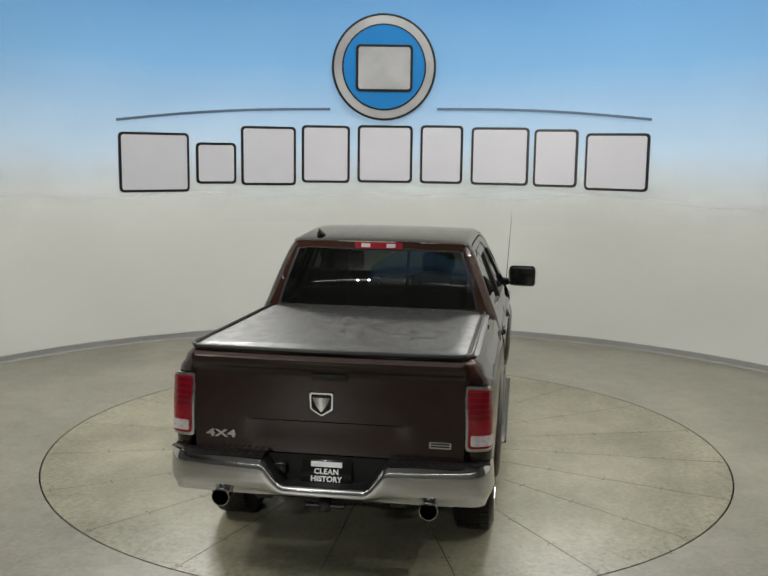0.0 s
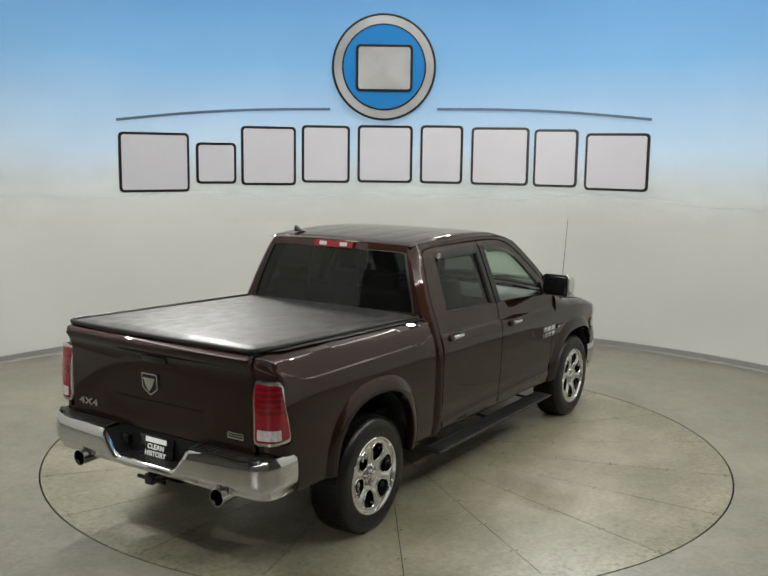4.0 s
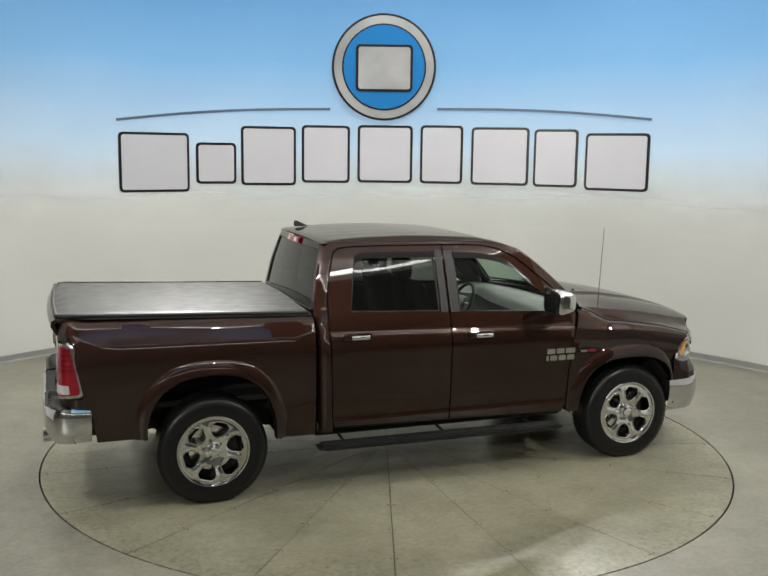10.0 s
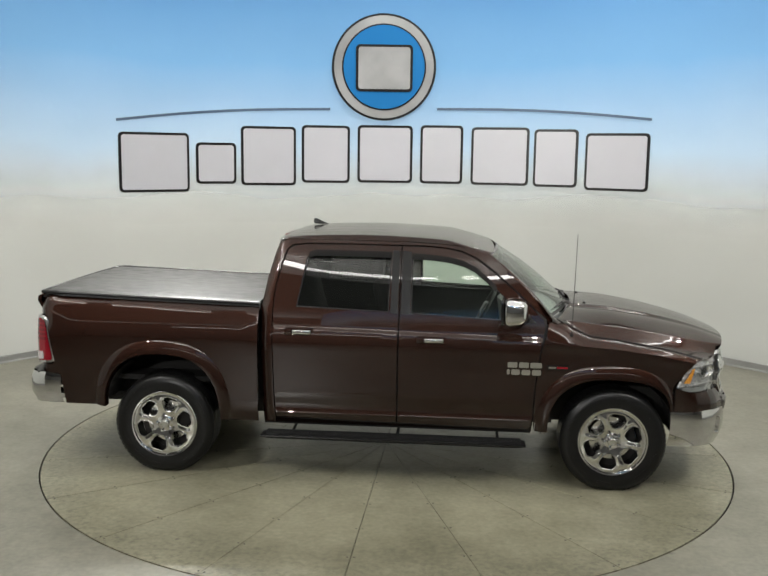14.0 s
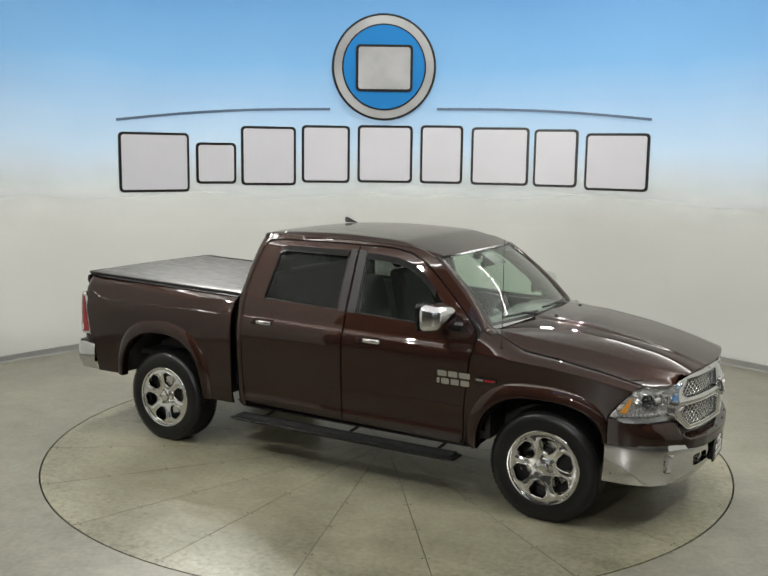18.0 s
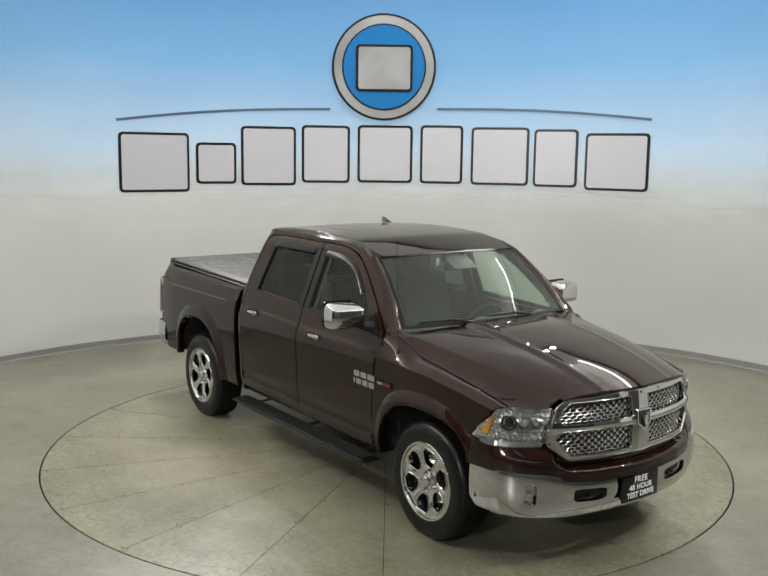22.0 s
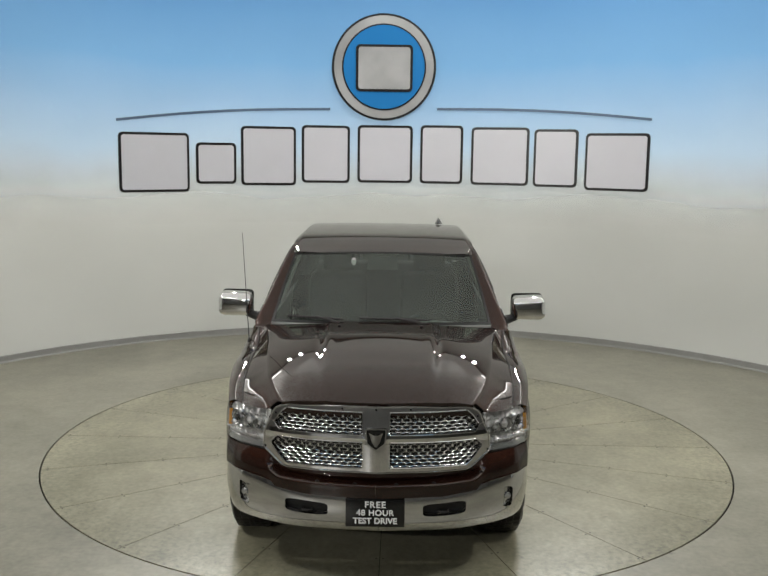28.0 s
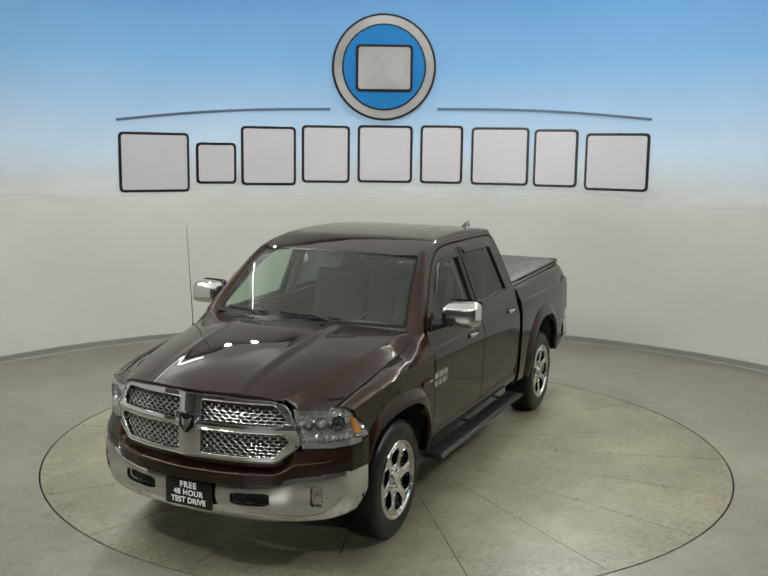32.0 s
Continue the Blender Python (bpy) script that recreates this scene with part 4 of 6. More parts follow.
def fender(x, w):
    zc = fender_crease(x)
    if w <= zc:
        base = half_width(x, min(w, 1.08))
        return Vector((x, -base - 0.006 * smooth(zc - 0.10, zc, w), w))
    t = min(1.0, (w - zc) / 0.30)
    a = Vector((half_width(x, 1.08) + 0.006, zc))
    c = Vector((interp(x, SEAM_Y) + 0.011, interp(x, SEAM_Z) - 0.004))
    q = a.lerp(c, t) + Vector((0.05, 0.16)) * 0.10 * math.sin(math.pi * t)
    return Vector((x, -q.x, q.y))


# dark bead laid along the seam for the shade in the shut line
pair("hood_gap_shade", tube([(x, -interp(x, SEAM_Y) - 0.005, interp(x, SEAM_Z) + 0.0005) for x in np.linspace(1.37, 2.46, 40)], 0.0048, 6), UNDER)
ftop = [(x, fender_crease(x) + 0.30) for x in np.linspace(1.27, 2.47, 14)]
FENDER = [(1.175, 0.47)] + [p for p in FA_OUT[::-1] if p[1] > 0.47] + [(2.245, 0.66), (2.222, 0.83), (2.228, 0.858), (2.30, 0.945), (2.385, 1.034)] + ftop[::-1] + \
         [(1.262, 1.38), (1.250, 1.28), (1.212, 1.10), (1.175, 0.80), (1.168, 0.52)]
pair("fender", sheet(FENDER, fender, 0.035, lines=[[(x, fender_crease(x) + d) for x in (1.27, 1.8, 2.1, 2.36)] for d in (-0.012, 0.0, 0.03)]), PAINT)

S_IN = s_at(0.655)
# headlamp: a chrome bowl behind a clear cover
HEAD = [(0.005, 0.850), (0.06, 0.925), (0.19, 1.040), (0.30, 1.055), (s_at(0.640), 1.050), (s_at(0.655), 0.99), (s_at(0.690), 0.86), (s_at(0.695), 0.798), (0.30, 0.800), (0.13, 0.815), (0.04, 0.835)]
_rb = random.Random(4)


def bowl(s, z):
    # faceted reflector, deeper in the middle, in rows that lean back
    d = -0.030 * smooth(0.02, 0.10, s) * smooth(S_IN + 0.01, S_IN - 0.05, s)
    return nose(s, z, d + 0.008 - 0.018 * (((z - 0.80) / 0.048) % 1.0) + _rb.uniform(-0.006, 0.006))


lamps = pair("headlamp", sheet(HEAD, bowl, 0.012, inward=(0, 0, 0)), REFLECTOR, "chrome headlamp with clear cover", 5)
subpair("lens_cover", sheet(inset(HEAD, 0.003), lambda s, z: nose(s, z, 0.006), 0.05, rim=False), LENS, lamps, "clear headlamp cover")
subpair("turn_signal", sheet([(0.072, 0.880), (0.122, 0.878), (0.160, 0.990), (0.138, 0.978)], lambda s, z: nose(s, z, -0.006), 0.03), AMBER, lamps, "amber side reflector")
for ss, zz, r, mt in ((0.268, 0.962, 0.037, GLOSSBLACK), (0.372, 0.958, 0.034, REFLECTOR), (0.450, 0.950, 0.024, REFLECTOR)):
    c = nose(ss, zz, -0.02)
    d = (nose(ss, zz, 0.1) - nose(ss, zz, 0)).normalized()
    b = bmesh.new()
    bmesh.ops.create_uvsphere(b, u_segments=20, v_segments=12, radius=r * 0.8)
    ringm = Matrix.Translation(c)
    for v in b.verts:
        v.co = ringm @ v.co
    subpair("projector", b, mt, lamps, "dark projector lens" if mt is GLOSSBLACK else "")
    b = bmesh.new()
    q = d.to_track_quat("Z", "Y").to_matrix().to_4x4()
    bmesh.ops.create_cone(b, cap_ends=False, segments=24, radius1=r * 0.95, radius2=r * 1.35, depth=0.03)
    for v in b.verts:
        v.co = Matrix.Translation(c + d * 0.012) @ q @ v.co
    subpair("projector_ring", b, GRILLE, lamps)
for k in range(9):
    ss = 0.17 + 0.033 * k
    c = nose(ss, 0.862 - 0.0006 * k, -0.02)
    b = box(c.x - 0.012, c.x + 0.008, c.y - 0.013, c.y + 0.013, c.z - 0.010, c.z + 0.010, 0.004, seg=1)
    subpair("light_cell", b, REFLECTOR, lamps)
for k in range(3):
    z = 0.890 + 0.016 * k
    subpair("reflector_step", grid(lambda u, v: nose(0.15 + 0.29 * u, z + 0.012 * v, -0.035 + 0.02 * v), 12, 1), CHROME, lamps)

subpair("lower_trim", grid(lambda u, v: nose(0.06 + (s_at(0.695) - 0.075) * u, 0.8075 + 0.004 * (1 - u) + 0.030 * v, -0.006 - 0.010 * v), 24, 3), LAMPTRIM, lamps, "smooth grey lower strip")

# painted panel under the lamps and grille, folded forward to the bumper
LOWER_TOP = lambda s: interp(s, ((0.0, 0.842), (0.13, 0.808), (S_IN, 0.793), (s_at(0.56), 0.722), (NLEN, 0.712)))
LOWER_BOT = lambda s: interp(s, ((0.0, 0.655), (0.25, 0.655), (s_at(0.6), 0.600), (s_at(0.4), 0.580), (NLEN, 0.575)))


def lower_nose(u, v):
    s = NLEN * u
    z = LOWER_TOP(s) + (LOWER_BOT(s) - LOWER_TOP(s)) * v
    # recess and ledge under the grille, a creased cheek under each lamp
    k = smooth(s_at(0.66), s_at(0.585), s)
    mid = -0.020 + 0.078 * smooth(0.26, 0.48, v) - 0.010 * smooth(0.5, 1.0, v)
    cheek = 0.004 + 0.040 * math.sin(math.pi / 2 * min(1.0, v / 0.65)) * smooth(0.04, 0.38, s)
    out = k * mid + (1 - k) * cheek
    return nose(s, z, out)


b = grid(lower_nose, 90, 24)
b = merge(b, mirrored(b))
bmesh.ops.remove_doubles(b, verts=b.verts, dist=0.0005)
tpart("front_fascia", b, PAINT, None, "", 60)
# filler behind the nose
b = grid(lambda u, v: nose(0.02 + (NLEN - 0.02) * u, 0.62 + 0.47 * v, -0.10), 30, 3)
b = merge(b, mirrored(b))
tpart("nose_backing", b, UNDER)
# ---- grille ----
def gface(y, z, out=0.0):
    p = nose(s_at(abs(y)), z, out)
    return Vector((p.x, -p.y if y > 0 else p.y, p.z))


def rounded(poly, r, k=4):
    out = []
    n = len(poly)
    for i in range(n):
        p, a, b = Vector(poly[i]), Vector(poly[i - 1]), Vector(poly[(i + 1) % n])
        da, db = (a - p), (b - p)
        ra = min(r, da.length * 0.45)
        rb = min(r, db.length * 0.45)
        p0, p1 = p + da.normalized() * ra, p + db.normalized() * rb
        for j in range(k + 1):
            t = j / k
            out.append(tuple((1 - t) ** 2 * p0 + 2 * t * (1 - t) * p + t * t * p1))
    return out


def hexish(y0, y1a, y1b, z0, z1, cut):
    return rounded([(y0, z0), (y1b - cut, z0), (y1b, z0 + cut), (y1a, z1 - cut), (y1a - cut, z1), (y0, z1)], 0.012)


G_OUT = rounded([(-0.555, 0.722), (0.555, 0.722), (0.682, 0.825), (0.670, 0.90), (0.612, 1.066), (0.545, 1.100), (0.2, 1.117), (-0.2, 1.117), (-0.545, 1.100), (-0.612, 1.066), (-0.670, 0.90), (-0.682, 0.825)], 0.028)
UP = hexish(0.078, 0.572, 0.612, 0.950, 1.082, 0.035)
LO = hexish(0.078, 0.632, 0.582, 0.748, 0.906, 0.045)
HOLES = [UP, LO, [(-y, z) for y, z in UP], [(-y, z) for y, z in LO]]


def gshell(y, z):
    # the surround is crowned between its edges
    out = 0.010 + 0.014 * (1 - ((z - 0.93) / 0.215) ** 2) + 0.010 * (1 - (y / 0.68) ** 2)
    out += 0.016 * math.cos(min(1.0, abs(z - 0.928) / 0.035) * math.pi / 2) + 0.014 * math.cos(min(1.0, abs(y) / 0.09) * math.pi / 2)
    return gface(y, z, out)


grille = tpart("grille", sheet(G_OUT, gshell, 0.02, HOLES, inward=(-0.06, 0, 0)), CHROME, None, "chrome cross-bar grille with mesh inserts", 30)
bead = lambda poly, r: tube([gshell(y, z) for y, z in dense(poly, 0.05)] + [gshell(*poly[0])], r, 8)
for h in HOLES:
    tpart("grille_bead", bead(h, 0.0035), CHROME, grille)
tpart("grille_bead", bead(G_OUT, 0.005), CHROME, grille)


def mesh_insert(hole):
    """Staggered rows of flattened cells with broad rounded webs, inside one grille opening."""
    b = bmesh.new()
    ys, zs = [p[0] for p in hole], [p[1] for p in hole]
    dy, dz = 0.0510, 0.0208
    rim = [(dy / 2, 0.0081), (0.008, 0.0127), (-0.008, 0.0127), (-dy / 2, 0.0081), (-dy / 2, -0.0081), (-0.008, -0.0127), (0.008, -0.0127), (dy / 2, -0.0081)]
    slot = [(0.0165, 0.0022), (0.0095, 0.0062), (-0.0095, 0.0062), (-0.0165, 0.0022), (-0.0165, -0.0022), (-0.0095, -0.0062), (0.0095, -0.0062), (0.0165, -0.0022)]
    row = 0
    z = min(zs) - dz * 0.3
    while z < max(zs) + dz:
        y = min(ys) - dy + (dy / 2 if row % 2 else 0)
        while y < max(ys) + dy:
            if any(inside(hole, [(y + d, z + e)])[0] for d in (-0.025, 0.0, 0.025) for e in (-0.012, 0.012)):
                rings = [[b.verts.new(gface(y + p * f + q * g, z + p2 * f + q2 * g, out)) for (p, p2), (q, q2) in zip(rim, slot)]
                         for f, g, out in ((1.0, 0.0, -0.006), (0.62, 0.38, -0.004), (0.15, 0.85, -0.010), (0.0, 0.96, -0.032))]
                for o, n in zip(rings, rings[1:]):
                    for k in range(8):
                        b.faces.new((o[k], o[(k + 1) % 8], n[(k + 1) % 8], n[k]))
            y += dy
        z += dz
        row += 1
    return b


for h in HOLES:
    ins = tpart("mesh_insert", mesh_insert(h), GRILLE, grille, "bright honeycomb mesh", 25)
    tpart("mesh_backing", sheet(h, lambda y, z: gface(y, z, -0.034), 0.08, rim=False), UNDER, grille)
shield = rounded([(-0.062, 0.996), (0.062, 0.996), (0.058, 0.905), (0.0, 0.860), (-0.058, 0.905)], 0.012)
emb = tpart("front_emblem", sheet(shield, lambda y, z: gface(y, z, 0.064), 0.02, inward=(-0.04, 0, 0)), CHROME, grille, "chrome shield emblem with a plain raised shape")
tpart("emblem_field", sheet(inset(shield, 0.010), lambda y, z: gface(y, z, 0.0665), 0.02, inward=(-0.004, 0, 0)), GLOSSBLACK, grille)
tpart("emblem_shape", sheet(rounded([(-0.040, 0.975), (-0.012, 0.960), (0.012, 0.960), (0.040, 0.975), (0.022, 0.918), (0.0, 0.888), (-0.022, 0.918)], 0.008), lambda y, z: gface(y, z, 0.080 - 7 * abs(y) ** 2), 0.015, inward=(-0.02, 0, 0)), CHROME_SOFT, grille)

# painted front edge of the hood down behind the grille
tpart("hood_lip", grid(lambda u, v: lerp3(hood(1.0, 0.5 + 0.35 * (2 * u - 1)), gface(0.60 * (2 * u - 1), 1.045 - 0.02 * abs(2 * u - 1), -0.012), v), 40, 4), PAINT)

# ---- front bumper ----
FB = [(2.247, 0.960), (2.35, 0.957), (2.46, 0.934), (2.555, 0.872), (2.62, 0.79), (2.675, 0.68), (2.715, 0.55), (2.745, 0.38), (2.765, 0.19), (2.772, 0.0)]
_fl = [0.0]
for a, b in zip(FB, FB[1:]):
    _fl.append(_fl[-1] + math.hypot(b[0] - a[0], b[1] - a[1]))
FLEN = _fl[-1]
FB_TOP = lambda y: sinterp(abs(y), ((0, 0.575), (0.40, 0.585), (0.58, 0.612), (0.70, 0.648), (0.85, 0.662), (1.0, 0.664)))
FB_BOT = lambda y: interp(abs(y), ((0, 0.338), (0.5, 0.345), (0.8, 0.368), (1.0, 0.380)))


def bumper(s, v, out=0.0):
    """s along the bumper from its right end (0) to the middle and on to the left (2 FLEN); v from 0 at the bottom to 1."""
    q = s if s <= FLEN else 2 * FLEN - s
    x = float(np.interp(q, _fl, [p[0] for p in FB]))
    y = float(np.interp(q, _fl, [p[1] for p in FB]))
    k = max(0.0, 1 - abs(y) / 1.0)
    tuck = 0.045 * (1 - v) ** 3 + 0.002 * smooth(0.90, 1.0, v) - 0.014 * math.sin(v * math.pi)
    nx, ny = (0.35 + 0.65 * smooth(0.0, 0.7, q)), (1 - smooth(0.1, 0.6, q))
    x += (out - tuck) * nx
    y += (out - tuck * 0.6) * ny
    z = FB_BOT(y) + (FB_TOP(y) - FB_BOT(y)) * v
    return Vector((x, -y if s <= FLEN else y, z))


def b_s(y):
    q = float(np.interp(-abs(y), [-p[1] for p in FB], _fl))
    return q if y < 0 else 2 * FLEN - q


slots = [rounded([(b_s(a), 0.43), (b_s(c), 0.43), (b_s(c), 0.76), (b_s(a), 0.76)], 0.08, 4) for a, c in ((-0.545, -0.285), (0.285, 0.545))]
fogs = [rounded([(b_s(a), 0.34), (b_s(c), 0.30), (b_s(c) , 0.74), (b_s(a), 0.80)], 0.06, 4) for a, c in ((-0.838, -0.778), (0.778, 0.838))]
fb_line = [(2 * FLEN * i / 60, 0.0) for i in range(61)] + [(2 * FLEN * (60 - i) / 60, 1.0) for i in range(61)]
fbumper = tpart("front_bumper", sheet(fb_line, bumper, 0.05, slots + fogs, inward=(-0.035, 0, 0)), CHROME, None, "polished chrome front bumper", 40)
for h in slots:
    tpart("bumper_slot", sheet(h, lambda s, v: bumper(s, v, -0.04), 0.1, rim=False), BLACK, fbumper, "black air slot")
for h in fogs:
    c = sum((Vector(p) for p in h), Vector((0, 0))) / len(h)
    tpart("fog_lamp", sheet(h, lambda s, v: bumper(s, v, -0.030), 0.04, rim=False), FLOCK, fbumper, "round fog lamp", 20)
    p = bumper(c[0], c[1], -0.012)
    b = bmesh.new()
    bmesh.ops.create_uvsphere(b, u_segments=16, v_segments=10, radius=0.022)
    for v in b.verts:
        v.co = p + Vector((v.co.x * 0.4 - 0.008, v.co.y, v.co.z))
    tpart("fog_lens", b, FOGLENS, fbumper)
for yy in (-0.41, 0.41):
    c = bumper(b_s(yy), 0.55)
    tpart("tow_hook", tube([c + Vector((-0.06, -0.03, -0.012)), c + Vector((-0.022, -0.028, -0.012)), c + Vector((-0.012, 0, -0.012)), c + Vector((-0.022, 0.028, -0.012)), c + Vector((-0.06, 0.03, -0.012))], 0.008, 8), UNDER, fbumper, "black tow hook")
for yy, zz in ((-0.60, 1.04), (0.60, 1.04), (-0.665, 0.83), (0.665, 0.83), (-0.2, 1.099), (0.2, 1.099), (0.0, 1.101)):
    p = gshell(yy, zz)
    tpart("grille_screw", spin([(0.001, 0.004), (0.006, 0.003), (0.008, -0.004)], 10, center=p, axis="x"), BLACK, grille)
def chin(u, v):
    p = bumper(0.42 + (2 * FLEN - 0.84) * u, 0.03)
    return Vector((p.x - 0.07 - 0.03 * v, p.y * 0.96, p.z + 0.03 - 0.075 * v))


tpart("chin_spoiler", grid(chin, 40, 3), BLACK, None, "black chin spoiler")


def plate(x, y0, y1, z0, z1, lines, sgn, tilt=0.0):
    """A black dealer plate with white words; sgn 1 faces forward, -1 backward."""
    b = box(-0.008, 0.008, (y0 - y1) / 2, (y1 - y0) / 2, (z0 - z1) / 2, (z1 - z0) / 2, 0.006)
    ob = tpart("licence_plate", b, GLOSSBLACK, None, "black plate with white lettering")
    ob.matrix_basis = Matrix.Translation((x - CX, (y0 + y1) / 2 - CY, (z0 + z1) / 2)) @ pose(0, 0, 0, 0, tilt, 0)
    for text, size, zz, sp in lines:
        m = pose(sgn * 0.0085, 0, zz, 90, 0, 90 * sgn)
        if text:
            lettering(text, size, WHITE, "lettering", ob, m, sp, 0.0016, 0.0006)
        else:
            bar = box(-0.001, 0.001, -0.095, 0.095, -0.016, 0.016)
            o2 = link("word_bar", bar, WHITE, ob)
            o2.location = (sgn * 0.0095, 0, zz)
    return ob


for yy in (-0.62, -0.34, -0.12, 0.12, 0.34, 0.62):
    c = lower_nose(s_at(abs(yy)) / NLEN, 0.42)
    d = spin([(0.001, 0.004), (0.010, 0.003), (0.012, -0.004)], 16, center=(c.x, -c.y if yy > 0 else c.y, c.z), axis="x")
    tpart("parking_sensor", d, BLACK, None, "small black parking sensor")
plate(2.793, -0.176, 0.176, 0.392, 0.568, [("FREE", 0.055, 0.050, 1.15), ("48 HOUR", 0.050, 0.000, 1.1), ("TEST DRIVE", 0.050, -0.050, 1.02)], 1)
tpart("plate_bracket", box(2.740, 2.786, -0.155, 0.155, 0.40, 0.56, 0.01), BLACK)

# ---- tailgate, lamps, rear bumper ----
def gate(y, z, out=0.0):
    zt = 1.425
    bow = -0.03 * (1 - (y / 0.85) ** 2)
    x = -2.838 + bow * smooth(0.8, 1.4, z)
    x -= 0.045 * smooth(1.28, 1.37, z) - 0.06 * smooth(1.385, 1.425, z) ** 2
    x += 0.007 * smooth(1.004, 0.996, z) * smooth(0.52, 0.40, abs(y)) * smooth(0.84, 0.98, z)
    return Vector((x - out, y, z))


GATE = rounded([(-0.820, 0.800), (0.820, 0.800), (0.822, 1.30), (0.818, 1.422), (-0.818, 1.422), (-0.822, 1.30)], 0.02)
tg = tpart("tailgate", sheet(GATE, gate, 0.035, inward=(0.03, 0, 0), lines=[[(-0.80, z), (0.80, z)] for z in (0.990, 0.996, 1.004, 1.010, 1.28, 1.325, 1.37, 1.385, 1.405)]), PAINT)
hb = box(-0.11, 0.11, -0.01, 0.012, -0.022, 0.022, 0.01)
for v in hb.verts:
    v.co = gate(v.co.x - 0.02, 1.285 + v.co.z, 0.004 + v.co.y * -1)
tpart("tailgate_handle", hb, GLOSSBLACK, tg, "black pull handle")
sh = rounded([(-0.072, 1.188), (0.072, 1.188), (0.070, 1.085), (0.0, 1.040), (-0.070, 1.085)], 0.012)
mv = lambda poly, dy, k=1.0: [(y * k + dy, (z - 1.115) * k + 1.115) for y, z in poly]
e1 = tpart("rear_emblem", sheet(mv(sh, 0.030), lambda y, z: gate(y, z, 0.014), 0.03, inward=(0.02, 0, 0)), CHROME, tg, "chrome shield emblem")
tpart("emblem_field", sheet(mv(sh, 0.030, 0.84), lambda y, z: gate(y, z, 0.0165), 0.03, rim=False), BLACK, tg)
tpart("emblem_shape", sheet(mv(rounded([(-0.062, 1.165), (0.062, 1.165), (0.03, 1.10), (0.0, 1.062), (-0.03, 1.10)], 0.012), 0.030, 0.9), lambda y, z: gate(y, z, 0.024 - 2 * (y - 0.03) ** 2), 0.02, inward=(0.01, 0, 0)), CHROME, tg)
lettering("4X4", 0.062, CHROME, "lettering", tg, Matrix.Translation(gate(0.657, 0.897, 0.006)) @ pose(0, 0, 0, 90, 0, -90) @ Matrix.Diagonal((1.75, 1, 1, 1)), 1.0, 0.002, 0.003)
tpart("small_badge", sheet(rounded([(-0.745, 0.878), (-0.615, 0.878), (-0.615, 0.918), (-0.745, 0.918)], 0.008), lambda y, z: gate(y, z, 0.007), 0.03, inward=(0.01, 0, 0)), CHROME_SOFT, tg, "small grey bar badge")
for zz in (0.888, 0.904):
    tpart("badge_line", sheet([(-0.735, zz), (-0.625, zz), (-0.625, zz + 0.008), (-0.735, zz + 0.008)], lambda y, z: gate(y, z, 0.0095), 0.05, inward=(0.003, 0, 0)), BLACK, tg)


# tail lamp wraps the corner: u runs from the tailgate's edge round to the bed side
LC = [(-2.845, 0.826), (-2.847, 0.885), (-2.838, 0.930), (-2.820, 0.960), (-2.780, 0.974), (-2.73, 0.978), (-2.69, 0.982), (-2.66, 0.984)]
_ll = [0.0]
for a, b in zip(LC, LC[1:]):
    _ll.append(_ll[-1] + math.hypot(b[0] - a[0], b[1] - a[1]))


def tail(s, z, out=0.0):
    x = float(np.interp(s, _ll, [p[0] for p in LC]))
    y = float(np.interp(s, _ll, [p[1] for p in LC]))
    k = smooth(0.03, 0.17, s)
    x += 0.02 * smooth(1.1, 1.3, z) * (1 - k)
    return Vector((x - out * (1 - k), -(y + out * k - 0.012 * smooth(1.0, 1.28, z)), z))


TL = rounded([(0.002, 0.872), (0.272, 0.882), (0.262, 0.97), (0.215, 1.22), (0.180, 1.262), (0.002, 1.262)], 0.03)
tls = pair("tail_lamp", sheet(TL, lambda s, z: tail(s, z, 0.004), 0.03, [inset(TL, 0.023)], inward=(0.02, 0.01, 0)), GRILLE, "red tail lamp in a chrome frame")
INN = inset(TL, 0.021)
subpair("red_lens", sheet(INN, lambda s, z: tail(s, z, 0.008), 0.03, rim=False), RED, tls, "glossy red lens")
for z0, z1 in ((1.205, 1.228), (1.17, 1.193), (1.135, 1.158), (1.10, 1.123), (1.065, 1.088)):
    subpair("lens_band", sheet([(0.028, z0), (0.20 + (1.25 - z1) * 0.1, z0), (0.195 + (1.25 - z1) * 0.1, z1), (0.028, z1)], lambda s, z: tail(s, z, 0.0105), 0.03, inward=(0.003, 0.002, 0)), DARKRED, tls)
subpair("reverse_lens", sheet(rounded([(0.035, 0.908), (0.185, 0.908), (0.180, 0.972), (0.035, 0.972)], 0.010), lambda s, z: tail(s, z, 0.012), 0.03, inward=(0.004, 0.003, 0)), REVERSE, tls, "clear reversing lens")

# rear bumper: chrome with dropped middle, tread pads on top, recess with plate
RB = [(-2.635, 0.984), (-2.70, 0.988), (-2.77, 0.987), (-2.83, 0.976), (-2.875, 0.953), (-2.908, 0.918), (-2.930, 0.865), (-2.948, 0.70), (-2.958, 0.50), (-2.962, 0.36), (-2.966, 0.0)]
_rl = [0.0]
for a, b in zip(RB, RB[1:]):
    _rl.append(_rl[-1] + math.hypot(b[0] - a[0], b[1] - a[1]))
RLEN = _rl[-1]
RB_TOP = lambda y: interp(abs(y), ((0, 0.632), (0.245, 0.632), (0.275, 0.648), (0.36, 0.765), (0.385, 0.780), (1.0, 0.800)))
